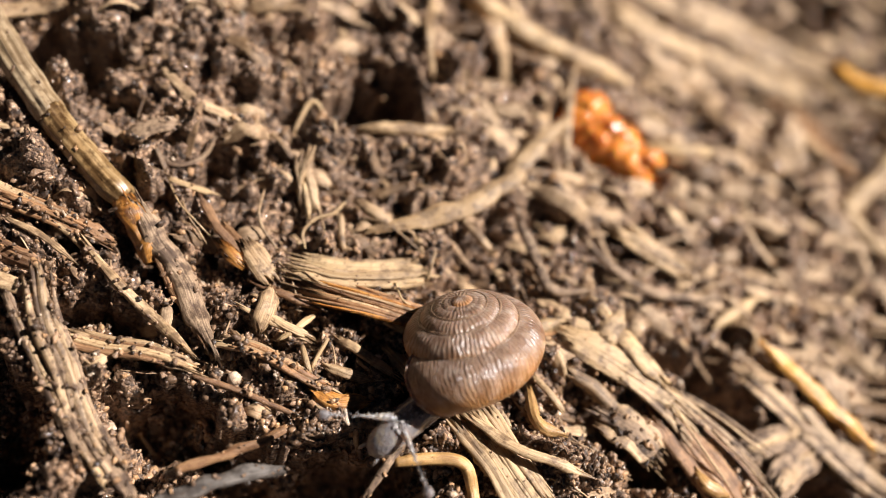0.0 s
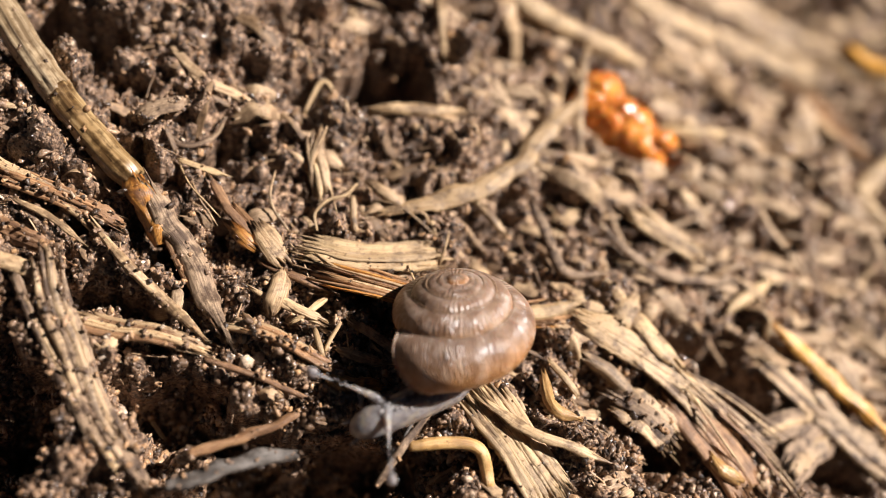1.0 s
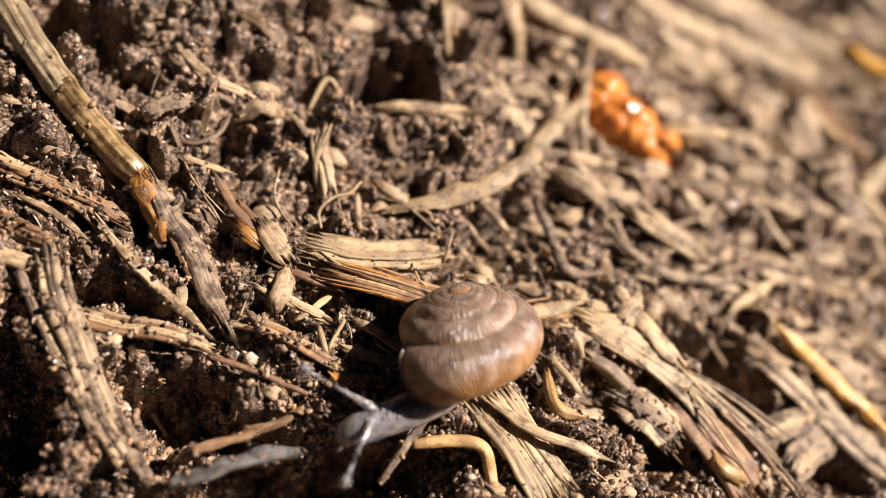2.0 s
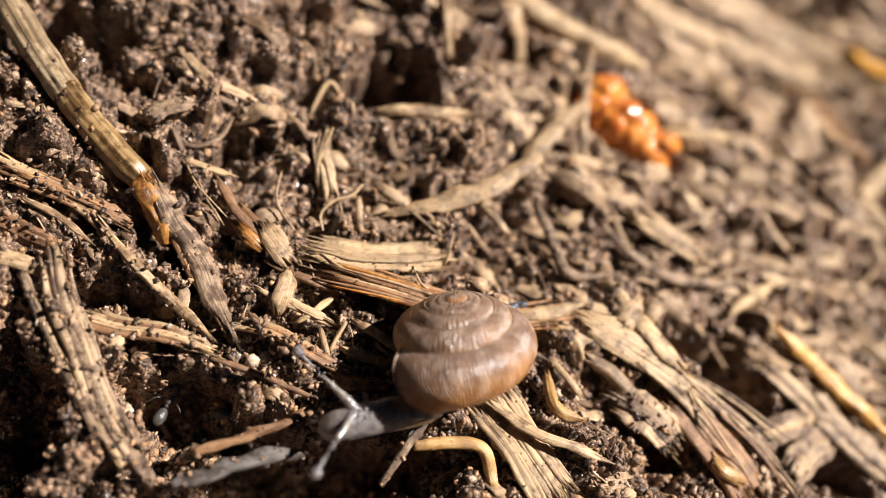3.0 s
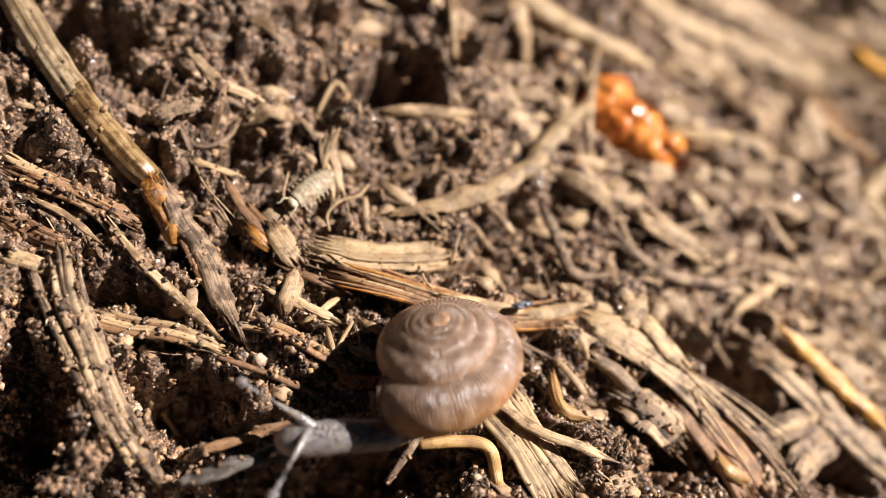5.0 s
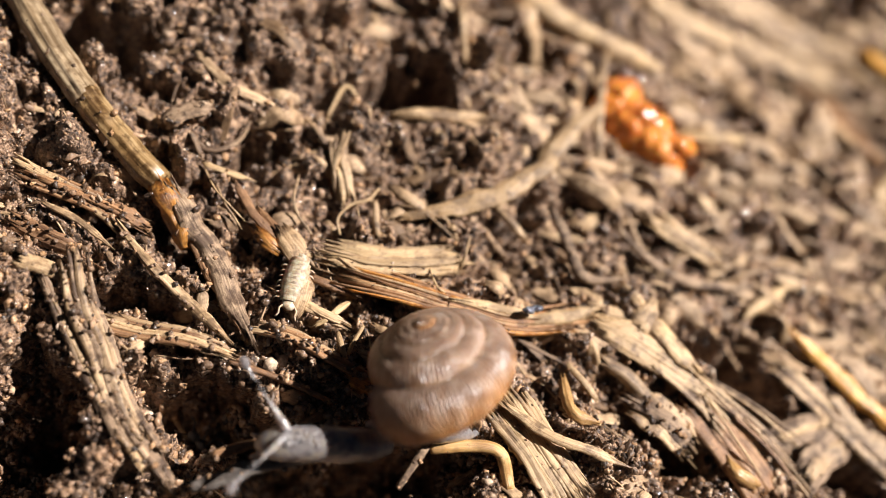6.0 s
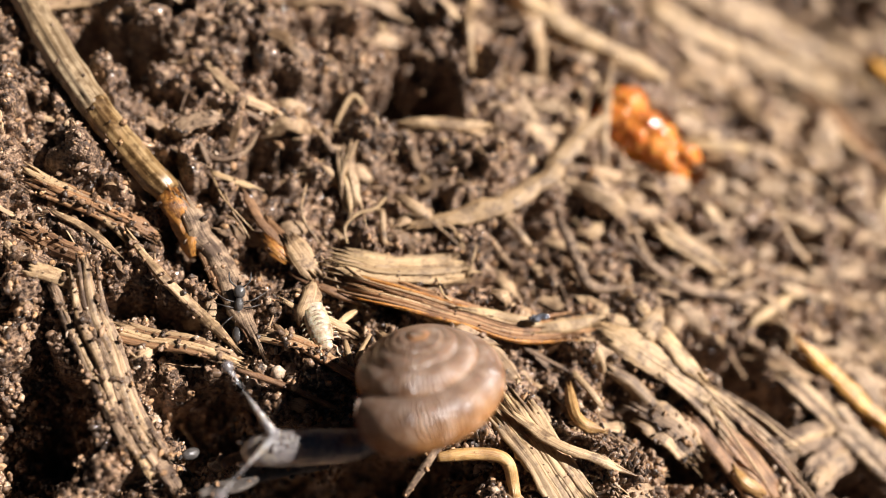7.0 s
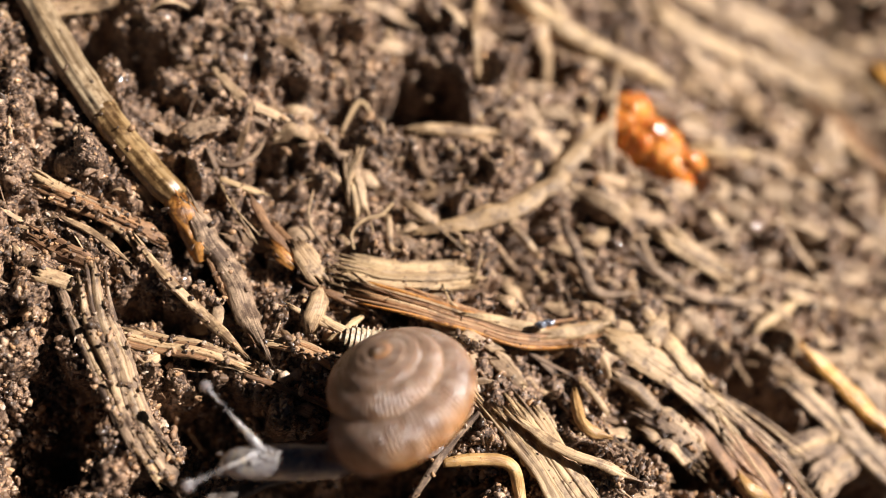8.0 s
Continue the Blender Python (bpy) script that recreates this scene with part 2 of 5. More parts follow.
pit(-14.20, 9.43, 3, 1.8, -10, 0.9)
pit(-5.23, 13.20, 2.2, 1.3, -20, 1.4)
pit(0.97, 13.89, 2.6, 1.8, 0, 1.3)
pit(0.89, 6.09, 2.8, 1.6, 10, 0.6)
pit(-19.20, -9.34, 2.6, 2, -40, 0.9)
pit(6.34, -11.55, 3, 1.4, -25, 0.9)
pit(20.35, 6.37, 6, 3, -10, 1.0)
pit(23.13, -4.85, 4, 2.5, -30, 0.6)
pit(-21.25, 4.59, 2.2, 0.7, -10, -4.8)
pit(-15.22, -2.45, 2, 0.6, -42, -3.2)
pit(-21.00, -4.24, 1.6, 1.2, -50, -2.0)
pit(-20.73, -8.72, 1.6, 1.3, 0, -3.2)
pit(-15.11, -10.09, 1.6, 1, 20, -3.0)
pit(-6.12, -3.12, 1.3, 0.6, -20, -1.4)
pit(-6.43, 8.91, 1, 0.7, 0, -3.6)
pit(-16.90, 9.71, 1.2, 0.7, 20, -3.6)
pit(-5.22, -12.09, 5.5, 2, 2, -7.5)
pit(-21.07, -7.20, 2.4, 3.2, 0, -2.2)
pit(-23.00, -8.80, 2.4, 3.6, 0, -4.5)
pit(-7.70, -10.50, 1.3, 0.9, 0, 5.5)
pit(-2.00, -12.40, 1.4, 1.0, 0, 4.5)
pit(-12.75, -9.12, 2.2, 1, 10, -2.6)


def plan_height(x, y):
    # the plot sags towards three of its corners
    h = -6.5 * np.exp(-((x - 30.0) ** 2 + (y - 19.0) ** 2) / 260.0) - 3.2 * np.exp(-((x - 27.0) ** 2 + (y + 9.0) ** 2) / 150.0) - 2.2 * np.exp(-((x + 22.0) ** 2 + (y + 12.0) ** 2) / 110.0)
    for px, py, a, b, c, s, d in HOLLOWS:
        u, v = ((x - px) * c + (y - py) * s) / a, (-(x - px) * s + (y - py) * c) / b
        h = h + d * np.exp(-(u * u + v * v) ** (2.2 if d < 0 else 1.2))
    return h


def axis_lines(lo, hi, step):
    mid = list(np.arange(lo, hi + step / 2, step))
    left, right, d = [], [], step
    while d < 120000:
        d *= 1.28
        left.append((left[-1] if left else lo) - d)
        right.append((right[-1] if right else hi) + d)
    return np.array(left[::-1] + mid + right), len(left), len(left) + len(mid)


def lattice(x, y, cell, seed):
    rng = np.random.RandomState(seed)
    grid = rng.rand(256, 256) * 2 - 1
    u, v = x / cell + 1000, y / cell + 1000
    i, j = np.floor(u).astype(int), np.floor(v).astype(int)
    a, b = u - i, v - j
    a, b = a * a * (3 - 2 * a), b * b * (3 - 2 * b)
    i0, i1, j0, j1 = i % 256, (i + 1) % 256, j % 256, (j + 1) % 256
    return (grid[i0, j0] * (1 - a) + grid[i1, j0] * a) * (1 - b) + (grid[i0, j1] * (1 - a) + grid[i1, j1] * a) * b


# ---- lying plant pieces, which press into the soil ----
LAID = []
HEAPS = []      # heaps of coarse crumbs: x, y, spread, count
CRUSTS = []     # surfaces caked with crumbs: points, count, least and greatest crumb size


def piece(name, label, category, geo, material, group="", crust=0):
    ob = part(name, geo, material)
    if crust:
        CRUSTS.append((np.array([tuple(v) for v in geo[0]]), crust, 0.05, 0.16))
    LAID.append(np.array([tuple(v) for v in geo[0]]))
    return tagged(ob, label, category, group)


def cluster(name, label, category, parts, at=None, crust=0):
    """A thing of several parts: rows of part name, geometry, material and, where it differs, a label."""
    at = Vector(at if at is not None else parts[0][1][0][0])
    ob = new(name)
    ob.location = at * MM
    tagged(ob, label, category)
    for pname, geo, material, *lab in parts:
        if crust:
            CRUSTS.append((np.array([tuple(v) for v in geo[0]]), crust, 0.05, 0.18))
        LAID.append(np.array([tuple(v) for v in geo[0]]))
        part(pname, ([Vector(v) - at for v in geo[0]], *geo[1:]), material, ob, *lab)
    return ob


def strands(name, label, category, pts, width, count, mats, seed, thick=0.22, rag=0.5, crust=0, wild=1.0, wide=1.0):
    """A torn strip that has split lengthwise into many uneven fibre strands."""
    rng = random.Random(seed)
    line = smooth_line(pts, 0.4)
    n = len(line)
    lower = [p - Vector((0, 0, 0.06)) for p in line[1:-1]]
    parts = [("sheet", band(lower[::2] + lower[-1:], width * 0.95, thick * 0.8, 0.1, rag, rng.uniform(-6, 6), (0.6, 0.5), max(5, int(width / 0.13)), seed * 7 + 3), mats[0])]
    for i in range(count):
        across = ((i + 0.5) / count - 0.5) * width + rng.uniform(-0.25, 0.25) * width / count
        a, b = int(n * rng.uniform(0, 0.22) * wild), int(n * (1 - rng.uniform(0, 0.22) * wild))
        if b - a < 3:
            a, b = 0, n
        rise = rng.uniform(-0.10, 0.16) / wide ** 2 + 0.10 * (1 - abs(2 * (i + 0.5) / count - 1))
        fan = rng.uniform(-0.25, 0.25) * wild
        run = []
        for k in range(a, b):
            t = (line[min(k + 1, n - 1)] - line[max(k - 1, 0)]).normalized()
            side = t.cross(Vector((0, 0, 1))).normalized()
            s = k / (n - 1)
            curl = max(0.0, abs(2 * s - 1) - 0.7) * fan * width
            run.append(line[k] + side * (across * (1 + 0.25 * abs(2 * s - 1)) + curl) + Vector((0, 0, rise + abs(curl) * 0.5)))
        w = width / count * rng.uniform(1.1, 1.9) * wide
        parts.append(("strand", band(run[::2] + run[-1:] if len(run) > 6 else run, w, thick * rng.uniform(0.5, 1), rng.uniform(0.05, 0.3), rag * rng.uniform(0.4, 1.2), rng.uniform(-25, 25), (rng.uniform(0.2, 0.8), rng.uniform(0.15, 0.7)), max(2, int(w / 0.16)), seed * 31 + i), mats[i % len(mats)]))
    return cluster(name, label, category, parts, None, crust)


def make_dry_reed():
    cluster("dry_reed", "weathered hollow grass reed, ridged, broken at an orange node", "reed", [
        ("stalk", rod([(-24.47, 17.26, 1.00), (-22.60, 13.70, 1.00), (-21.20, 11.09, 0.98), (-19.60, 8.55, 0.90)], 0.78, (1, 0.98), 36, 0.06, 3, 0.2, 0.08, 9), STEM),
        ("stalk", rod([(-19.75, 8.80, 0.91), (-18.92, 7.55, 0.84), (-17.02, 5.17, 0.58), (-15.82, 3.89, 0.34)], 0.76, (1, 0.85), 36, 0.10, 4, 0.2, 0.07, 9), OLDSTEM, "darker amber-brown lower length"),
        ("node", rod([(-16.05, 4.28, 0.36), (-15.41, 3.02, 0.23), (-14.84, 1.56, -0.16), (-14.55, 0.51, -0.42)], 0.66, (0.8, 0.5), 16, 0.45, 5), ORANGE, "cracked orange-brown node"),
        ("splinter", band([(-15.28, 3.37, 0.73), (-14.00, 1.14, 0.04), (-12.58, -1.51, -0.16), (-11.40, -4.59, 0.02)], 1.35, 0.3, 0.35, 0.7, 0, (0.8, 0.25), 10, 7), ROOT, "soil-specked split lower strip"),
        ("splinter", band([(-14.66, 1.67, -0.05), (-13.43, -0.97, -0.27), (-11.84, -4.20, -0.02)], 0.40, 0.2, 0.2, 0.4, 25, (0.7, 0.3), 4, 9), BARK, "dark split edge"),
    ], (-19.01, 7.95, 0.15), crust=28)


make_dry_reed()


def make_straws():
    p = piece
    p("straw_strip", "narrow tan straw strip half sunk in soil", "straw", band([(-22.96, 5.41, -0.14), (-20.84, 4.14, -0.20), (-19.12, 2.77, -0.28), (-17.83, 1.35, -0.37)], 0.55, 0.2, 0.2, 0.5, 0, (1, 0.6), 6, 11), TAN)
    p("straw_strip", "pale yellowish straw strip crossing dark soil", "straw", band([(-17.81, 1.51, -0.16), (-16.22, -0.74, 0.03), (-14.64, -2.28, -0.47), (-12.32, -4.72, -0.23)], 0.60, 0.22, 0.3, 0.4, 10, (0.5, 0.4), 6, 12), TAN, crust=50)
    strands("straw_tuft", "brown straw fibres pressed against the soil", "straw", [(-22.65, 4.67, -0.18), (-20.39, 3.68, -0.13), (-18.41, 2.72, -0.17), (-16.44, 1.62, -0.41)], 1.1, 6, (BARK, ROOT, RUST), 13, 0.18, 0.8, 20)
    p("leaf_scrap", "dark brown leaf scrap in shade", "leaf", band([(-22.99, 1.92, -0.17), (-21.35, 1.07, -0.26), (-19.86, 0.18, -0.55)], 1.1, 0.12, 0.2, 0.8, 30, (1, 0.3), 8, 14), BARK, crust=40)
    p("root_strand", "thin tan straw lying under the leaf scrap", "straw", band([(-21.66, 2.85, 0.20), (-19.99, 1.92, 0.14), (-18.60, 0.73, -0.05)], 0.4, 0.15, 0.2, 0.4, 0, (0.6, 0.5), 4, 15), TAN)
    strands("root_clump", "thick frayed root matted with soil crumbs", "root", [(-20.04, 0.08, 0.73), (-19.60, -2.46, -0.11), (-18.57, -4.96, -0.66), (-17.58, -8.00, -1.19), (-15.28, -11.66, -1.46)], 1.25, 6, (ROOT, TAN, TAN), 16, 0.45, 0.8, 35, wide=1.7)
    strands("root_clump", "side root caked with soil crumbs", "root", [(-21.58, -0.70, 0.11), (-20.48, -3.17, -0.56), (-19.22, -5.97, -1.07), (-17.75, -9.26, -0.61)], 0.7, 3, (ROOT, TAN), 17, 0.4, 0.6, 35, wide=1.6)
    p("straw_strip", "short pale straw end poking from the soil", "straw", band([(-22.49, -0.45, 0.25), (-21.17, -0.89, 0.19), (-19.88, -1.20, -0.23)], 0.8, 0.2, 0.2, 0.4, 0, (1, 0.5), 6, 19), TAN)
    strands("straw_strip", "brown fibrous straw on the rim of the hollow", "straw", [(-19.07, -3.03, -0.88), (-16.87, -3.84, -0.64), (-14.38, -4.52, -0.18), (-12.18, -5.43, -0.34)], 0.95, 5, (TAN, BARK, TAN), 20, 0.22, 0.6, 14)
    strands("straw_strip", "tan straw along the crumbly ridge", "straw", [(-11.76, -3.99, 0.21), (-9.27, -4.82, 0.67), (-7.47, -5.91, 0.61), (-5.20, -7.18, 0.13)], 0.7, 4, (TAN, RUST), 21, 0.18, 0.5, 25)
    p("twig", "thin dark twig leaning into the hollow", "twig", rod([(-12.46, -5.90, 0.20), (-9.99, -6.80, 0.00), (-7.22, -8.12, -0.20)], 0.17, (0.6, 0.6), 8, 0.2, 22), BARK, crust=25)
    p("twig", "orange-brown twig in the hollow beneath the snail", "twig", rod([(-13.29, -10.31, -0.90), (-11.41, -9.90, -0.70), (-10.04, -9.52, -0.60), (-7.93, -8.67, -0.40)], 0.26, (0.7, 0.6), 12, 0.4, 23), BARK, crust=25)
    p("twig", "soft grey root lying across the hollow", "root", rod([(-14.33, -11.89, -0.60), (-11.97, -11.32, -0.40), (-10.09, -10.91, -0.30), (-8.02, -10.72, -0.40)], 0.36, (0.8, 0.5), 12, 0.4, 24), GREY, crust=70)
    p("seed_husk", "flat oval tan husk with lengthwise ribs", "husk", band([(-8.48, -1.37, 0.35), (-8.76, -2.51, 0.60), (-9.12, -3.67, 0.17)], 1.15, 0.3, 0.25, 0.15, -18, (0.15, 0.3), 6, 25), TAN)
    strands("straw_chip", "fibrous pale straw chip with frayed ends on the soil", "straw", [(-7.05, -0.17, 0.51), (-5.15, -0.63, 0.63), (-3.03, -0.73, 0.65), (0.03, -0.57, 0.43)], 1.35, 6, (PALE, PALE, TAN, PALE), 26, 0.11, 0.9, wild=0.5, wide=1.35)
    p("straw_fibre", "loose curling fibre frayed from the straw chip", "fibre", rod([(-6.80, -0.49, 0.81), (-5.79, -1.24, 0.72), (-4.28, -1.45, 0.54), (-1.84, -1.10, 0.65)], 0.07, (0.6, 0.4), 6, 0.1, 27), PALE)
    strands("bark_strip", "long reddish-brown bark strip split into torn fibres", "bark", [(-6.30, -1.43, 0.41), (-3.77, -2.34, 0.74), (-0.68, -3.37, 0.74), (2.51, -4.26, 0.60), (6.56, -3.93, 0.23)], 1.4, 10, (RUST, BARK, ORANGE, TAN, BARK, RUST, TAN), 28, 0.3, 1.2, 0, wide=1.0)
    p("straw_strip", "pale straw strip torn loose along the bark", "straw", band([(-0.72, -3.16, 1.04), (1.88, -3.65, 0.91), (4.23, -4.25, 0.65)], 0.55, 0.15, 0.2, 0.5, 0, (0.4, 0.5), 5, 30), PALE)
    p("straw_strip", "pale tan straw end beyond the bark strip", "straw", band([(3.14, -4.27, 0.58), (5.06, -4.10, 0.61), (7.14, -3.64, 0.39)], 0.85, 0.3, 0.3, 0.4, 0, (0.7, 0.7), 6, 32), PALE)
    p("dry_leaf_blade", "long pale papery leaf blade bent over the soil", "leaf", band([(-3.10, 1.89, 0.35), (-0.26, 2.54, 0.72), (2.53, 3.19, 0.84), (5.06, 4.95, 0.70), (6.86, 6.91, 0.39), (9.80, 9.67, -0.00)], 1.25, 0.12, 0.3, 0.5, -10, (0.35, 0.5), 9, 33), BLADE)
    p("straw_chip", "small square tan chip on the crumbly soil", "straw", band([(-9.75, 1.18, 0.48), (-9.11, 0.22, 0.57), (-8.33, -0.61, 0.37)], 1.25, 0.25, 0.1, 0.4, 0, (0.7, 0.8), 9, 34), TAN)
    p("bark_strip", "thin dark red bark sliver", "bark", band([(-12.11, 4.07, 0.51), (-10.96, 2.08, 0.48), (-9.76, 0.58, 0.36)], 0.5, 0.2, 0.2, 0.4, 0, (0.4, 0.5), 5, 35), BARK)
    p("straw_chip", "pointed pale splinter at the edge of a hole", "straw", band([(-13.57, 4.97, 0.51), (-12.55, 4.57, 0.52), (-11.22, 4.12, 0.42)], 0.35, 0.12, 0.2, 0.2, 0, (0.7, 0.1), 4, 36), PALE)
    p("straw_chip", "short tan curl of straw on the soil", "straw", band([(-14.01, 5.93, 0.64), (-12.84, 5.82, 0.63), (-11.79, 6.48, 0.36), (-11.19, 7.31, 0.96)], 0.3, 0.15, 0.2, 0.3, 0, (0.5, 0.6), 4, 37), ROOT)
    p("leaf_scrap", "crumpled pale leaf scrap half covered by soil", "leaf", band([(-15.76, 7.11, 0.82), (-14.59, 7.72, 1.31), (-13.27, 8.19, 1.36)], 1.3, 0.15, 0.3, 0.3, -15, (0.4, 0.5), 8, 38), ROOT, crust=60)
    p("rootlet", "fine curved pale rootlet", "root", rod([(-6.55, 0.92, 0.43), (-6.64, 1.82, 0.64), (-5.90, 2.50, 0.85), (-4.96, 2.81, 0.86), (-4.26, 3.55, 0.76)], 0.10, (0.6, 0.6), 7, 0.1, 39), PALE)
    p("rootlet", "thin upright pale rootlet", "root", rod([(-4.54, 2.84, 0.66), (-4.57, 1.70, 0.55), (-4.49, 0.83, 0.45)], 0.19, (0.8, 0.8), 8, 0.1, 40), TAN)
    p("rootlet", "thin bent grey rootlet", "root", rod([(-8.59, 4.37, 0.65), (-8.95, 2.91, 0.83), (-8.76, 2.01, 0.62), (-8.04, 0.94, 0.41)], 0.09, (0.6, 0.6), 7, 0.1, 41), TAN)
    p("root_tuft", "upright tuft of pale root fibres", "root", joined(*[rod([(-6.42, 2.91, 0.15), (-6.71, 4.50, 0.76), (-6.86+0.35*k, 6.35+0.25*(k%2), 1.0+0.2*k)], 0.13, (0.8, 0.4), 6, 0.2, 42+k) for k in range(4)], band([(-5.82, 3.28, 0.46), (-6.22, 5.45, 0.96), (-5.98, 6.87, 0.87)], 0.6, 0.2, 0.3, 0.3, 0, (0.6, 0.5), 5, 47)), TAN)
    cluster("straw_strip", "group of narrow straws below the husk", "straw", [("fibre_strip", band([(-10.17, -2.18, 0.24), (-8.49, -3.21, 0.39), (-6.64, -4.29, 0.25)], 0.35, 0.15, 0.2, 0.4, 0, (0.5, 0.5), 4, 48), TAN), ("fibre_strip", band([(-8.76, -2.74, 0.39), (-7.50, -3.60, 0.52), (-6.50, -4.12, 0.35)], 0.5, 0.15, 0.2, 0.5, 0, (0.5, 0.5), 5, 49), TAN)])
    cluster("rootlet", "short forked straw stub standing in the soil", "root", [("branch", rod([(-6.93, -4.46, 0.15), (-6.87, -5.23, 0.58), (-6.67, -6.05, 0.49)], 0.16, (0.7, 0.8), 8, 0.1, 50), PALE), ("branch", rod([(-5.68, -4.35, 0.77), (-6.22, -5.16, 0.50), (-6.54, -5.80, 0.47)], 0.12, (0.7, 0.8), 8, 0.1, 51), PALE)])
    p("straw_chip", "reddish tan sliver beside the snail's path", "straw", band([(-5.95, -5.61, 0.46), (-4.89, -6.12, 0.54), (-3.57, -6.46, 0.32)], 0.6, 0.18, 0.3, 0.2, 0, (0.3, 0.3), 6, 52), TAN)
    p("straw_strip", "ochre straw strip in the shade", "straw", band([(-5.13, -4.02, -0.00), (-3.64, -5.27, 0.41), (-2.23, -6.30, 0.33)], 0.55, 0.2, 0.2, 0.4, 0, (0.5, 0.5), 5, 53), TAN)
    p("straw_strip", "pale split straw under the shell", "straw", band([(-2.36, -4.96, 0.04), (-1.52, -6.24, 0.54), (-0.52, -7.40, 0.24)], 0.8, 0.2, 0.2, 0.6, 0, (0.5, 0.6), 7, 54), PALE)
    p("amber_leaf", "small translucent orange leaf scrap", "leaf", band([(-6.49, -6.86, 0.23), (-5.40, -7.60, 0.37), (-3.63, -7.60, 0.12)], 0.9, 0.12, 0.3, 0.3, 15, (0.5, 0.4), 6, 55), ORANGE)
    p("bent_stalk", "smooth amber stalk bent like an elbow", "plant stem", rod([(-2.60, -10.75, 0.03), (-1.00, -10.70, 0.24), (0.36, -10.85, 0.36), (1.02, -11.30, 0.30), (1.26, -12.30, 0.0), (1.30, -13.0, 0.0)], 0.34, (0.7, 0.8), 12, 0.06, 56), AMBER)
    p("twig", "thin grey forked stem under the snail", "twig", rod([(-4.34, -12.55, -0.43), (-3.16, -11.03, 0.00), (-2.38, -10.10, 0.12), (-0.46, -8.25, 0.24)], 0.20, (0.8, 0.5), 10, 0.4, 57), ROOT, crust=20)
    strands("straw_slab", "broad pale straw slab with clear parallel fibres", "straw", [(1.06, -7.95, 0.33), (2.28, -9.99, 0.50), (3.22, -11.81, 0.59), (4.57, -14.26, 0.40)], 2.3, 11, (PALE, PALE, TAN), 58, 0.22, 1.2, wild=0.6, wide=1.4)
    p("straw_strip", "narrow straw lying across the slab", "straw", band([(1.40, -8.95, 0.94), (3.09, -10.36, 1.22), (4.83, -11.29, 1.46), (7.21, -12.30, 1.15)], 0.6, 0.18, 0.25, 0.5, 0, (0.6, 0.3), 6, 60), TAN)
    p("amber_leaf", "curled amber leaf tip with a dark tear", "leaf", band([(4.84, -7.33, 0.34), (4.88, -8.51, 0.66), (5.21, -9.48, 0.84), (6.31, -9.93, 0.67)], 0.75, 0.12, 0.5, 0.2, 0, (0.5, 0.3), 7, 61), AMBER)
    p("straw_strip", "thin pale straw beside the shell", "straw", band([(5.24, -6.59, 0.42), (5.99, -7.73, 0.49), (6.63, -8.59, 0.36)], 0.42, 0.15, 0.2, 0.2, 0, (0.7, 0.6), 4, 62), PALE)
    fan = [("sheet", band([(7.2, -4.3, 0.40), (9.0, -5.4, 0.48), (11.0, -6.7, 0.30), (13.2, -8.1, -0.05)], 1.8, 0.16, 0.10, 0.9, 4, (0.55, 0.35), 12, 63, rough=0.7), BLADE, "broad flat pale sheet")]
    rng = random.Random(63)
    for i in range(9):
        v = (i + 0.5) / 9 - 0.5
        u, w = rng.uniform(0.0, 3.2), rng.uniform(0.16, 0.42)
        x, y = 10.2 + u + 0.7 * v, -6.3 - 0.6 * u + 1.4 * v
        fan.append(("fibre_strip", band([(x, y, 0.36 - 0.13 * u), (x + 2.4 + 0.6 * v, y - 1.8 + 0.5 * v, 0.05 - 0.15 * u), (x + 4.6 + 1.5 * v, y - 3.9 + 0.9 * v + rng.uniform(-0.2, 0.2), -0.55 - 0.12 * u)], w, 0.12, 0.2, 0.4, rng.uniform(-20, 20), (0.6, 0.25), 3, 630 + i), (PALE, TAN, ROOT)[i % 3]))
    cluster("frayed_straw", "wide flat straw torn into pale fibres at one end", "straw", fan)
    p("frayed_straw", "pale torn strip lying across the wide straw", "straw", band([(10.1, -3.9, 0.5), (11.2, -5.4, 0.62), (12.6, -7.1, 0.40)], 1.2, 0.16, 0.2, 0.6, -8, (0.6, 0.5), 7, 163), BLADE)
    strands("frayed_straw", "fine straw fibres fanned out over a dark leaf", "straw", [(13.2, -7.9, 0.05), (14.9, -9.6, -0.28), (16.9, -11.6, -0.70), (18.83, -14.33, -1.05)], 0.9, 6, (TAN, BARK, ROOT), 64, 0.12, 1.2)
    strands("leaf_scrap", "dark brown curled leaf under the straw bundle", "leaf", [(12.41, -8.50, -0.48), (13.69, -10.59, -0.57), (15.20, -13.11, -0.68), (15.86, -14.32, -0.90)], 2.0, 5, (BARK, BARK, RUST), 66, 0.3, 0.8, wide=1.5)
    p("amber_leaf", "small amber husk lying in the shaded leaf", "leaf", band([(13.84, -12.04, -0.34), (14.09, -12.75, 0.05), (15.23, -13.51, -0.26)], 0.8, 0.12, 0.4, 0.2, 0, (0.4, 0.5), 5, 67), AMBER)
    p("amber_straw", "bright yellow-orange straw lit by the sun", "straw", band([(20.2, -4.4, -1.47), (22.8, -7.0, -1.81), (24.5, -8.8, -2.14), (26.2, -10.8, -2.49)], 1.1, 0.2, 0.4, 0.4, 0, (0.4, 0.4), 7, 68), SUNNY)
    strands("straw_strip", "pale broken straw over a dark hole", "straw", [(18.7, -6.5, -1.58), (20.1, -8.0, -1.54), (22.3, -10.0, -2.15)], 0.85, 3, (TAN, ROOT, TAN), 69, 0.16, 0.9, wide=1.3, wild=0.6)
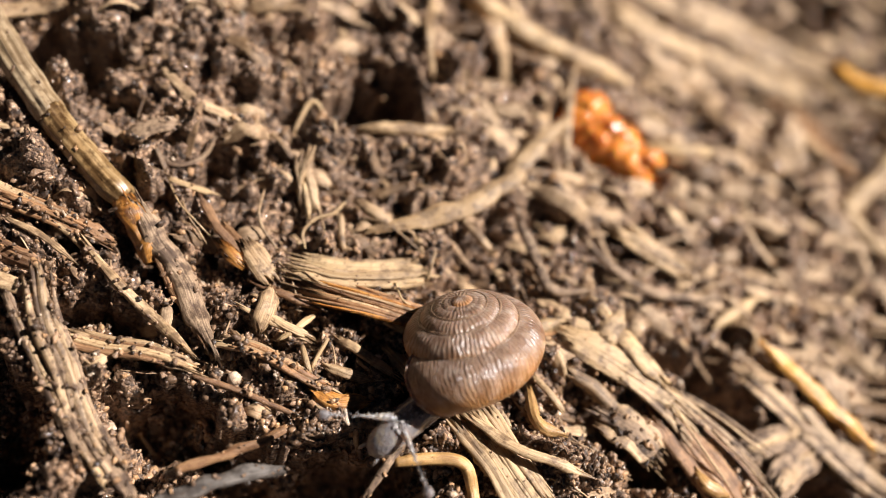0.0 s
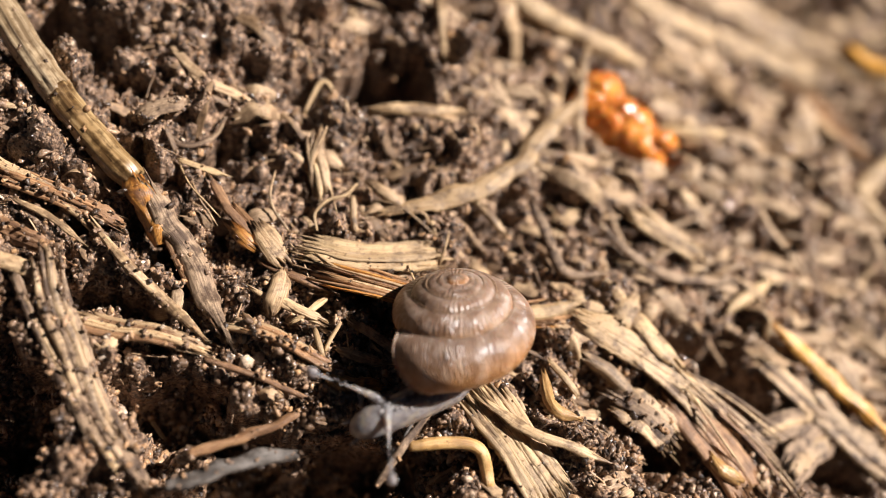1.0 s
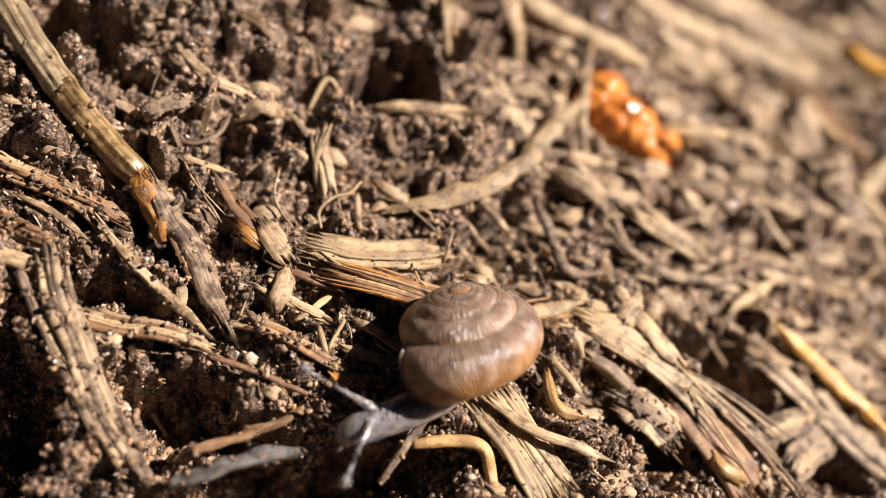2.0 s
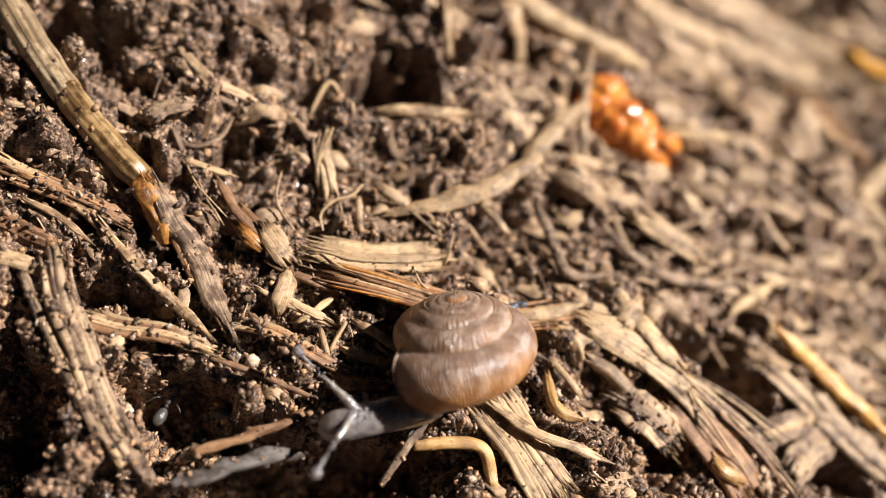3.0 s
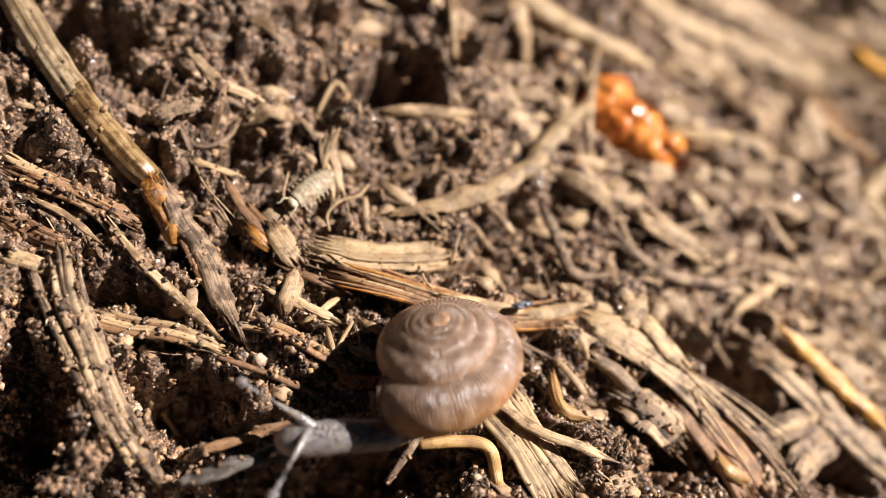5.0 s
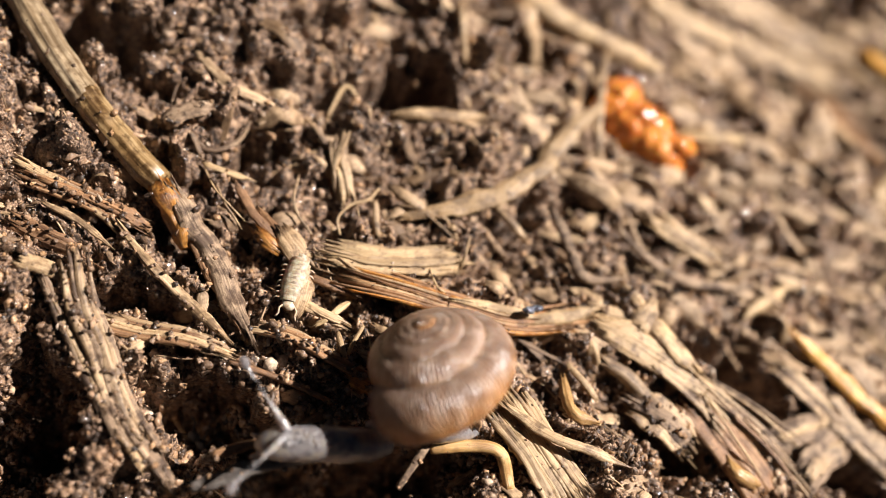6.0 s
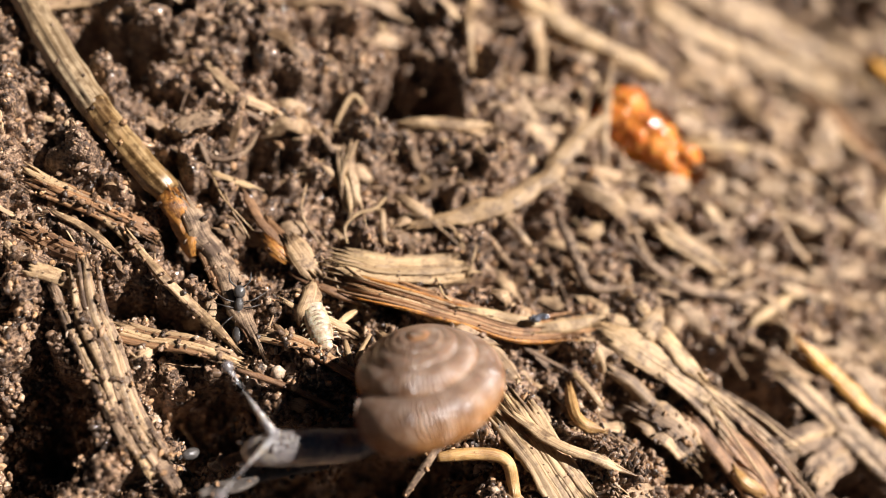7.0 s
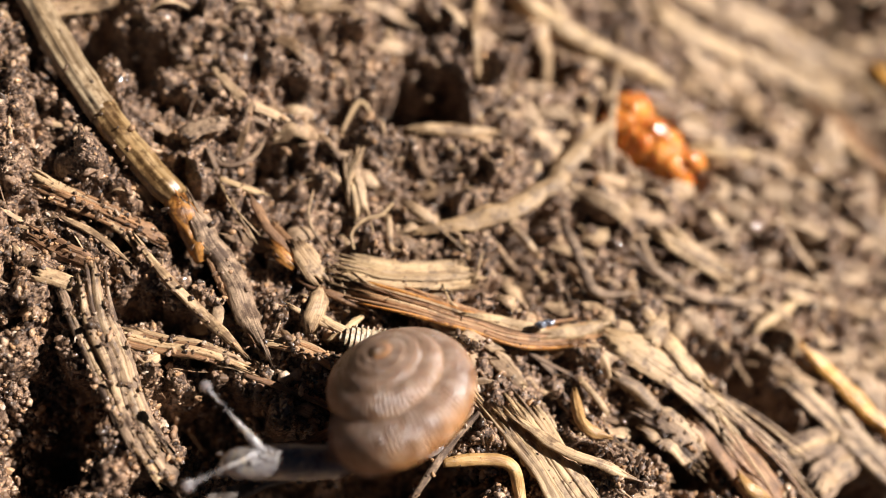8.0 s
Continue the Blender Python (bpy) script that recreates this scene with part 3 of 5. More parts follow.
    strands("straw_strip", "blurred pale straw on the far soil", "straw", [(21.11, -8.81, -1.87), (23.21, -10.65, -2.24), (25.54, -13.06, -2.34), (27.08, -14.66, -2.06)], 1.2, 3, (TAN, ROOT, TAN), 70, 0.16, 0.9, wide=1.3, wild=0.6)
    strands("straw_strip", "tan straw lying towards the hollow", "straw", [(17.40, -10.84, -1.60), (19.71, -10.14, -1.61), (21.96, -9.76, -2.19)], 1.2, 3, (ROOT, TAN), 71, 0.16, 0.9, wide=1.3, wild=0.6)
    strands("leaf_scrap", "pale ribbed leaf scrap stuck upright", "leaf", [(18.73, -13.20, -1.28), (20.42, -12.06, -1.86), (22.40, -10.94, -2.25)], 1.6, 3, (ROOT, TAN, ROOT), 72, 0.16, 0.9, wide=1.3, wild=0.6)
    strands("straw_chip", "crumb-covered pale chip between dark holes", "straw", [(9.08, -8.77, -0.14), (10.50, -9.78, -0.08), (11.87, -11.28, -0.53)], 1.6, 3, (TAN, ROOT, TAN), 73, 0.16, 0.9, 25, wide=1.3, wild=0.6)
    p("straw_chip", "short tan chip beside the straw bundle", "straw", band([(7.36, -6.62, 0.26), (8.63, -7.37, -0.01), (10.15, -8.75, -0.36)], 0.9, 0.3, 0.3, 0.5, 0, (0.6, 0.5), 7, 74), TAN)
    p("straw_chip", "upright tan chip leaning on the bundle", "straw", band([(9.39, -4.95, 0.40), (10.11, -4.23, 0.61), (10.80, -3.37, 0.52)], 1.4, 0.25, 0.2, 0.5, 0, (0.8, 0.4), 8, 75), TAN)
    p("long_reed", "long pale greenish stem far back on the soil", "reed", rod([(3.32, 20.15, 0.38), (6.00, 17.39, 0.20), (8.72, 15.83, -0.30), (12.15, 14.87, -1.30), (15.62, 14.07, -2.51)], 0.72, (1, 0.6), 18, 0.12, 76), PALE)
    p("straw_strip", "upright pale straw stub beside the orange lump", "straw", band([(11.18, 13.86, -0.52), (10.21, 10.42, -0.42), (9.49, 6.34, -0.57)], 0.6, 0.25, 0.3, 0.6, 0, (0.4, 0.4), 6, 77), TAN)
    p("straw_strip", "thin straw lying beside the orange lump", "straw", band([(15.46, 8.78, -1.68), (17.35, 8.26, -0.94), (20.39, 8.55, -1.84)], 0.7, 0.25, 0.3, 0.3, 0, (0.8, 0.5), 6, 78), PALE)
    strands("straw_strip", "broad pale straw across the far soil", "straw", [(15.48, 19.98, -2.48), (20.05, 18.70, -3.94), (25.45, 17.96, -5.49), (31.70, 15.09, -5.71)], 1.5, 5, (PALE, TAN, PALE), 79, 0.3, 0.8, wide=1.5)
    strands("straw_strip", "bleached straw at the far edge", "straw", [(17.89, 22.56, -3.12), (23.37, 22.20, -4.78), (28.80, 21.33, -5.94)], 1.8, 5, (PALE, TAN, PALE), 80, 0.3, 0.8, wide=1.5)
    strands("straw_strip", "wide straw running along the far rim", "straw", [(23.87, 21.53, -5.19), (31.18, 19.07, -6.18), (38.07, 14.20, -4.37)], 2.0, 5, (TAN, PALE, ROOT), 81, 0.3, 0.8, wide=1.5)
    strands("straw_strip", "reddish tan straw on the far slope", "straw", [(28.41, 14.92, -5.25), (29.67, 11.94, -4.52), (31.60, 8.12, -3.67)], 1.5, 5, (RUST, TAN, RUST), 82, 0.3, 0.8, wide=1.5)
    p("amber_straw", "yellow-orange straw at the far corner", "straw", band([(34.02, 17.96, -5.10), (35.33, 16.29, -4.59), (37.88, 14.81, -3.82)], 1.3, 0.3, 0.3, 0.4, 0, (0.5, 1), 7, 83), SUNNY)
    cluster("bent_straw", "sunlit straw bent to a sharp corner", "straw", [("straw_half", band([(36.04, 10.16, -3.34), (32.44, 7.15, -3.06), (29.58, 5.01, -2.83)], 1.5, 0.3, 0.3, 0.4, 0, (1, 0.7), 8, 84), PALE), ("straw_half", band([(29.57, 5.19, -2.86), (30.39, 3.37, -2.69), (31.95, 0.81, -2.43)], 1.1, 0.3, 0.3, 0.4, 0, (0.7, 1), 7, 85), PALE)])
    p("straw_strip", "dusky curved straw on the far soil", "straw", band([(9.66, 1.44, -0.11), (11.24, -0.38, -0.07), (13.71, -1.78, -0.34), (18.16, -1.68, -1.31)], 0.6, 0.25, 0.3, 0.4, 0, (0.5, 0.4), 7, 86), ROOT)
    p("straw_strip", "brown curved straw strip", "straw", band([(5.72, 2.56, 0.20), (6.32, 0.56, 0.30), (6.97, -1.55, 0.38), (9.05, -1.75, 0.11)], 0.65, 0.25, 0.3, 0.4, 0, (0.5, 0.4), 7, 87), ROOT)
    strands("straw_strip", "soft tan straw in the middle distance", "straw", [(11.67, 2.43, -0.30), (13.75, 1.00, -0.39), (16.49, -0.43, -1.09)], 1.1, 5, (TAN, PALE, ROOT), 88, 0.3, 0.8, wide=1.5)
    p("straw_strip", "pale straw chip pointing uphill", "straw", band([(17.2, -3.55, -1.33), (18.5, -2.85, -1.34), (20.8, -1.55, -1.96)], 0.75, 0.3, 0.3, 0.4, 0, (0.5, 0.5), 8, 89), PALE)
    p("straw_strip", "short straw beside the bend of the leaf blade", "straw", band([(2.28, 2.83, 0.35), (2.97, 1.91, 0.44), (3.81, 0.78, 0.22)], 0.55, 0.2, 0.3, 0.3, 0, (0.6, 0.4), 5, 90), TAN)
    p("straw_strip", "tan straw end beneath the leaf blade", "straw", band([(-3.57, 3.71, 0.66), (-2.76, 3.07, 0.75), (-1.83, 2.38, 0.54)], 0.7, 0.2, 0.3, 0.3, 0, (0.5, 0.5), 6, 91), TAN)
    p("straw_strip", "horizontal straw under a dark hole", "straw", band([(-2.96, 8.34, 0.48), (-1.06, 8.26, 0.82), (1.98, 8.27, 0.67)], 0.8, 0.25, 0.3, 0.4, 0, (0.5, 0.4), 7, 92), TAN)
    p("straw_strip", "flat tan straw at the soil's crest", "straw", band([(-23.22, 15.20, 0.69), (-21.52, 15.60, 0.50), (-19.57, 15.91, 0.75)], 1.0, 0.25, 0.3, 0.5, 0, (1, 0.4), 7, 93), TAN)
    p("straw_strip", "slanting straw on the crest", "straw", band([(-9.44, 16.14, 0.63), (-7.83, 16.42, 1.19), (-5.05, 18.24, 0.94)], 0.9, 0.3, 0.3, 0.5, 0, (0.6, 1), 7, 94), TAN)
    p("straw_strip", "tilted brown straw against the light", "straw", band([(2.05, 17.84, 0.98), (1.24, 14.00, 2.14), (1.45, 12.02, 0.98)], 0.7, 0.25, 0.3, 0.5, 0, (0.6, 0.6), 6, 95), TAN)


make_straws()


def make_wisps():
    """Fine loose fibres that curl up from the litter, each a thing of its own."""
    p = piece
    p("fibre", "hair-thin pale fibre arching over soil", "fibre", rod([(-13.58, 4.94, 0.31), (-13.05, 3.42, 0.78), (-12.27, 2.48, 0.66), (-11.49, 1.75, 0.25)], 0.05, (0.6, 0.4), 6, 0.1, 101), PALE)
    p("fibre", "hair-thin brown fibre lying beside the reed", "fibre", rod([(-13.05, 4.17, 0.30), (-12.56, 2.65, 0.66), (-12.07, 1.93, 0.44), (-11.67, 1.35, 0.13)], 0.06, (0.6, 0.4), 6, 0.1, 102), TAN)
    p("fibre", "curled pale fibre loop on dark soil", "fibre", rod([(-1.55, 1.62, 0.34), (-1.22, 1.84, 0.74), (-0.68, 1.66, 0.83), (-0.46, 1.23, 0.43)], 0.09, (0.8, 0.5), 7, 0.1, 103), TAN)
    p("fibre", "thin root fibre crossing the crumbs", "fibre", rod([(-3.36, 2.77, 0.45), (-1.89, 2.11, 0.74), (0.00, 0.52, 0.33)], 0.06, (0.6, 0.4), 6, 0.1, 104), TAN)
    p("fibre", "hooked pale fibre by a dark hole", "fibre", rod([(-6.78, 8.30, 0.07), (-5.95, 9.89, 0.56), (-5.47, 9.96, 0.66), (-5.10, 9.42, 0.46)], 0.13, (0.8, 0.5), 7, 0.15, 105), PALE)
    p("fibre", "short upright pale fibre", "fibre", rod([(-0.06, -1.10, 0.33), (0.20, -0.31, 0.83), (0.56, 0.70, 0.81)], 0.07, (0.8, 0.4), 6, 0.1, 106), PALE)
    p("fibre", "thin straw fibre leaning on the bark", "fibre", rod([(-1.87, -1.24, 0.75), (-1.65, -2.35, 1.04), (-0.95, -2.76, 0.84)], 0.06, (0.8, 0.4), 6, 0.1, 107), PALE)
    p("fibre", "pale fibre stretched across the shaded leaf", "fibre", rod([(12.96, -8.41, 0.22), (14.09, -10.82, 0.28), (15.54, -12.92, -0.26)], 0.07, (0.8, 0.5), 6, 0.05, 108), PALE)
    p("fibre", "long fine fibre over the dark leaf", "fibre", rod([(15.20, -9.82, -0.17), (17.21, -12.05, -0.47), (19.01, -14.20, -1.00)], 0.07, (0.8, 0.5), 6, 0.05, 109), PALE)
    p("fibre", "grey thread-like root by the elbow stalk", "fibre", rod([(-1.39, -8.71, 0.24), (-2.51, -9.82, 0.22), (-3.52, -11.55, -0.11)], 0.08, (0.8, 0.5), 6, 0.1, 110), GREY)
    p("straw_chip", "small upright straw shard", "straw", band([(-6.61, 5.77, 0.37), (-6.47, 4.33, 0.76), (-6.30, 2.76, 0.45)], 0.5, 0.12, 0.2, 0.3, 35, (0.5, 0.6), 4, 111), PALE)
    p("straw_chip", "split brown shard beside the reed", "straw", band([(-10.81, 2.45, 0.39), (-9.81, 1.24, 0.48), (-8.93, 0.83, 0.29)], 0.45, 0.15, 0.2, 0.5, 10, (0.5, 0.4), 4, 112), RUST)
    p("straw_chip", "dark bark shard under the chip", "bark", band([(-9.27, -0.88, 0.13), (-7.56, -1.81, 0.37), (-6.09, -2.38, 0.13)], 0.5, 0.15, 0.2, 0.5, 10, (0.5, 0.4), 4, 113), BARK)
    p("straw_chip", "tan straw shard lying by the husk", "straw", band([(-7.79, -0.32, 0.29), (-6.49, -1.04, 0.41), (-5.16, -1.63, 0.22)], 0.35, 0.12, 0.2, 0.4, -10, (0.4, 0.4), 4, 114), TAN)
    p("straw_chip", "pale straw end beside the crumb heap", "straw", band([(-8.08, -4.09, 0.21), (-7.36, -3.72, 0.43), (-6.23, -2.76, -0.11)], 0.4, 0.12, 0.2, 0.3, 0, (0.5, 0.4), 4, 115), PALE)


make_wisps()
piece("amber_leaf", "glowing orange bark scrap at the end of a sliver", "leaf", band([(-11.03, 1.26, 0.45), (-10.55, 0.63, 0.54), (-9.89, 0.13, 0.34)], 0.8, 0.14, 0.3, 0.5, 20, (0.5, 0.6), 6, 121), ORANGE)


def lump_material():
    m, nt, b = shader("amber_gum")
    col = ramp(nt, grain(nt, 1.2, 3.0), [(0.3, (0.36, 0.075, 0.010)), (0.7, (0.80, 0.33, 0.075))])
    nt.links.new(col, b.inputs["Base Color"])
    b.inputs["Roughness"].default_value = 0.18
    b.inputs["Subsurface Weight"].default_value = 0.6
    b.inputs["Subsurface Radius"].default_value = (1.0, 0.4, 0.1)
    b.inputs["Subsurface Scale"].default_value = 0.0006
    relief(nt, b, grain(nt, 0.5, 2.0), 0.05)
    return m


def make_gum():
    gum = lump_material()
    lobes = []
    rng = random.Random(5)
    for i in range(6):
        s = i / 5
        x, y, r = 11.35 + s * (14.75 - 11.35), 10.61 + s * (7.2 - 10.61), 1.30 - 0.40 * s
        for k, (dx, dy, z) in enumerate(((0.35, 0.4, 0.9), (-0.3, -0.25, 0.75), (0.05, -0.6, 0.2))):
            bump = rng.uniform(-0.22, 0.22)
            at = (x + dx + bump, y + dy - bump, -2.16 + z + bump)
            lobes.append(("lobe", ball(at, (r * rng.uniform(0.75, 1.25), r * rng.uniform(0.75, 1.2), r * rng.uniform(0.7, 1.1)), 10, 14, 0.25, i * 3 + k), gum))
    cluster("gum_lump", "glossy translucent orange gum lump of many beads", "plant gum", lobes)


make_gum()


def make_fleck():
    m, nt, b = shader("blue_black_sheen")
    nt.links.new(ramp(nt, grain(nt, 0.4), [(0.35, (0.10, 0.10, 0.11)), (0.65, (0.62, 0.62, 0.68))]), b.inputs["Base Color"])
    b.inputs["Roughness"].default_value = 0.15
    b.inputs["Metallic"].default_value = 0.8
    relief(nt, b, grain(nt, 0.2), 0.12)
    part("beetle_fragment", joined(*[ball((3.11 + dx, -3.94 + dy, 1.55 + dz), (0.36, 0.2, 0.11), 8, 12, 0.9, i) for i, (dx, dy, dz) in enumerate(((0, 0, 0), (0.4, 0.08, 0.03)))]), m)
    tagged(bpy.data.objects["beetle_fragment"], "iridescent blue-black beetle fragment stuck on bark", "insect part")


make_fleck()


# heaps of coarse crumbs on the rim of the hollow and by the slab
HEAPS.append((-5.81, -8.31, 0.9, 130))
HEAPS.append((-8.84, -5.67, 1.6, 260))
HEAPS.append((-3.41, -3.96, 1.3, 130))
HEAPS.append((-20.12, -5.96, 2.0, 90))
HEAPS.append((0.08, -11.68, 0.9, 70))
for heap in ((-2.0, -12.3, 0.9, 130), (-3.6, -11.8, 0.7, 70), (5.1, -12.9, 1.2, 130), (8.4, -11.6, 1.4, 160), (10.7, -13.2, 1.2, 130), (7.6, -8.2, 0.9, 90), (-7.9, -10.5, 0.6, 110), (-6.9, -11.4, 0.6, 70)):
    HEAPS.append(heap)


# ---- soil ----
X0, X1, Y0, Y1, STEP = -34.0, 46.0, -22.0, 32.0, 0.09


def make_ground():
    gx, ax, bx = axis_lines(X0, X1, STEP)
    gy, ay, by = axis_lines(Y0, Y1, STEP)
    X, Y = np.meshgrid(gx, gy, indexing="ij")
    far = np.maximum(0, np.maximum(np.abs(X - 6) - 40, np.abs(Y - 5) - 27))
    H = plan_height(X + 0.55 * lattice(X, Y, 1.6, 71) + 0.25 * lattice(X, Y, 0.7, 72), Y + 0.55 * lattice(X, Y, 1.6, 73) + 0.25 * lattice(X, Y, 0.7, 74))   # ragged rims
    # the far side of the plot is trodden flatter than the crumbly near side
    loose = 1 - 0.6 / (1 + np.exp(np.clip(-(X + 0.6 * Y - 11.0) / 2.5, -60, 60)))
    near = np.exp(-(far / 18.0) ** 2)
    H += near * loose * (0.75 * lattice(X, Y, 4.3, 11) + 0.60 * lattice(X, Y, 1.9, 12) + 0.35 * lattice(X, Y, 0.9, 13))
    nests = np.random.RandomState(44)
    for _ in range(95):      # small crevices between clods, most of them on the dark side of the plot
        cx, cy = X0 + 10 + 62 * nests.rand() ** 1.7, nests.uniform(Y0 + 6, Y1 - 10)
        a, b, tn, dp = nests.uniform(0.5, 1.5), nests.uniform(0.3, 0.7), nests.normal(-0.5, 0.5), nests.uniform(1.2, 3.0)
        sel = (slice(np.searchsorted(gx, cx - 3), np.searchsorted(gx, cx + 3)), slice(np.searchsorted(gy, cy - 3), np.searchsorted(gy, cy + 3)))
        dx, dy = X[sel] - cx, Y[sel] - cy
        u, v = (dx * math.cos(tn) + dy * math.sin(tn)) / a, (-dx * math.sin(tn) + dy * math.cos(tn)) / b
        H[sel] -= dp * np.exp(-(u * u + v * v) ** 2)
    crack = np.exp(-(lattice(X, Y, 2.9, 15) / 0.11) ** 2) * np.clip(0.6 + 1.2 * lattice(X, Y, 6.0, 16), 0, 1)
    H -= 1.5 * near * crack * np.clip(loose * 1.7 - 0.7, 0, 1)
    H += 0.02 * np.minimum(far, 6000) * lattice(X, Y, 9000.0, 14)
    rng = np.random.RandomState(5)
    xs, ys = gx[ax:bx], gy[ay:by]
    sub = H[ax:bx, ay:by]
    for count, r0, r1, sink, y_least in ((420, 0.8, 2.0, 0.6, Y0), (3000, 0.32, 0.8, 0.30, Y0), (26000, 0.12, 0.32, 0.15, Y0), (420, 0.5, 1.5, 0.35, 3.0), (2500, 0.3, 0.6, 0.2, 2.0)):
        cx, cy = rng.uniform(X0, X1, count), rng.uniform(y_least, Y1, count)
        rr = r0 + (r1 - r0) * rng.rand(count) ** 2
        el, tu, up = rng.uniform(0.65, 1.0, count), rng.uniform(0, math.pi, count), rng.uniform(-0.5, 0.5, count)
        for x, y, r, e, tn, k in zip(cx, cy, rr, el, tu, up):
            i0, i1 = max(0, int((x - r - X0) / STEP)), min(len(xs), int((x + r - X0) / STEP) + 2)
            j0, j1 = max(0, int((y - r - Y0) / STEP)), min(len(ys), int((y + r - Y0) / STEP) + 2)
            if i1 <= i0 or j1 <= j0:
                continue
            w = sub[i0:i1, j0:j1]
            dx, dy = xs[i0:i1, None] - x, ys[None, j0:j1] - y
            c, s = math.cos(tn), math.sin(tn)
            d2 = ((dx * c + dy * s) / r) ** 2 + ((-dx * s + dy * c) / (r * e)) ** 2
            z = w[w.shape[0] // 2, w.shape[1] // 2] - sink * r + k * r * 1.1 + r * np.sqrt(np.maximum(0, 1 - d2))
            np.maximum(w, np.where(d2 < 1, z, -99), out=w)
    # the soil gives way under what lies on it, but half buries it here and there
    cap = np.full(sub.shape, 99.0)
    for vs in LAID:
        i = np.clip(np.rint((vs[:, 0] - X0) / STEP).astype(int), 0, len(xs) - 1)
        j = np.clip(np.rint((vs[:, 1] - Y0) / STEP).astype(int), 0, len(ys) - 1)
        np.minimum.at(cap, (i, j), vs[:, 2])
    for k in range(12):
        rise = 0.0 if k < 2 else STEP * 1.3
        low = cap.copy()
        low[1:] = np.minimum(low[1:], cap[:-1] + rise)
        low[:-1] = np.minimum(low[:-1], cap[1:] + rise)
        low[:, 1:] = np.minimum(low[:, 1:], cap[:, :-1] + rise)
        low[:, :-1] = np.minimum(low[:, :-1], cap[:, 1:] + rise)
        cap = low
    bury = lattice(X, Y, 1.3, 17)[ax:bx, ay:by] + 0.6 * lattice(X, Y, 0.5, 18)[ax:bx, ay:by]
    np.minimum(sub, cap - 0.22 + 0.30 * bury, out=sub)
    n0, n1 = X.shape
    co = np.stack([X * MM, Y * MM, H * MM], axis=-1).reshape(-1, 3)
    idx = np.arange(n0 * n1).reshape(n0, n1)
    quads = np.stack([idx[:-1, :-1], idx[1:, :-1], idx[1:, 1:], idx[:-1, 1:]], axis=-1).reshape(-1, 4)
    me = bpy.data.meshes.new("ground")
    me.vertices.add(len(co))
    me.vertices.foreach_set("co", co.ravel())
    me.loops.add(quads.size)
    me.loops.foreach_set("vertex_index", quads.ravel().astype(np.int32))
    me.polygons.add(len(quads))
    me.polygons.foreach_set("loop_start", np.arange(0, quads.size, 4, dtype=np.int32))
    me.polygons.foreach_set("use_smooth", np.ones(len(quads), dtype=bool))
    me.materials.append(SOIL)
    me.update(calc_edges=True)
    ob = new("ground", me)
    tagged(ob, "dark brown moist crumbly garden soil with hollows", "soil", kind="structure")
    return sub, xs, ys


GROUND, GX, GY = make_ground()


def top_at(x, y):
    i = min(max(int(round((x - X0) / STEP)), 0), len(GX) - 1)
    j = min(max(int(round((y - Y0) / STEP)), 0), len(GY) - 1)
    return float(GROUND[i, j])


def make_crumbs(count, seed):
    """Loose crumbs on the soil, far too many to count."""
    shapes = []
    for level in (1, 2):
        bm = bmesh.new()
        bmesh.ops.create_icosphere(bm, subdivisions=level, radius=1.0)
        shapes.append((np.array([v.co[:] for v in bm.verts]), np.array([[v.index for v in f.verts] for f in bm.faces])))
        bm.free()
    rng = np.random.RandomState(seed)
    strewn = np.concatenate(LAID)
    vs, fs, many_v = [], [], 0
    caked = []
    for pts, many, r0, r1 in CRUSTS:
        for p in pts[rng.randint(len(pts), size=many)]:
            caked.append((*(p + rng.randn(3) * 0.12), r0 + (r1 - r0) * rng.rand() ** 2))
    for hx, hy, spread, many in HEAPS:
        for _ in range(many):
            x, y = hx + rng.randn() * spread, hy + rng.randn() * spread * 0.6
            caked.append((x, y, top_at(x, y), 0.08 + 0.15 * rng.rand() ** 1.6))
    for hx, hy, a, b, c, s, d in HOLLOWS:
        if d > -2.3:
            continue
        for _ in range(int(22 * a * b * abs(d) ** 0.5)):
            u, v = rng.uniform(-1.1, 1.1) * a, rng.uniform(-1.1, 1.1) * b
            x, y = hx + u * c - v * s, hy + u * s + v * c
            caked.append((x, y, top_at(x, y) + 0.05, 0.06 + 0.18 * rng.rand() ** 2.4))
    for n in range(count + len(caked)):
        r = 0.045 + 0.17 * rng.rand() ** 2.6
        if n >= count:
            x, y, z, r = caked[n - count]
        elif rng.rand() < 0.03:
            r *= 0.45
            x, y, z = strewn[rng.randint(len(strewn))]
            z += 0.05
        else:
            x, y = X0 + 8 + (X1 - X0 - 16) * rng.rand() ** 1.5, rng.uniform(Y0 + 3, Y1 - 8)
            z = top_at(x, y)
            if y > 1 and rng.rand() < 0.7:
                r *= 0.5
        base, tri = shapes[1 if r > 0.10 else 0]
        q = np.linalg.qr(rng.randn(3, 3))[0]
        p = base * (1 + 0.24 * rng.randn(len(base), 1) + 0.3 * base @ rng.randn(3, 1) * (base @ rng.randn(3, 1))) * np.array([1.1, rng.uniform(0.65, 1), rng.uniform(0.6, 0.95)]) * r
        vs.append(p @ q + np.array([x, y, z + 0.35 * r]))
        fs.append(tri + many_v)
        many_v += len(base)
    co = np.concatenate(vs) * MM
    fs = np.concatenate(fs)
    me = bpy.data.meshes.new("soil_crumbs")
    me.from_pydata(co.tolist(), [], fs.tolist())
    me.polygons.foreach_set("use_smooth", [True] * len(me.polygons))
    me.materials.append(CRUMB)
    tagged(new("soil_crumbs", me), "loose reddish brown and dark soil crumbs", "soil", kind="stuff")


make_crumbs(52000, 21)


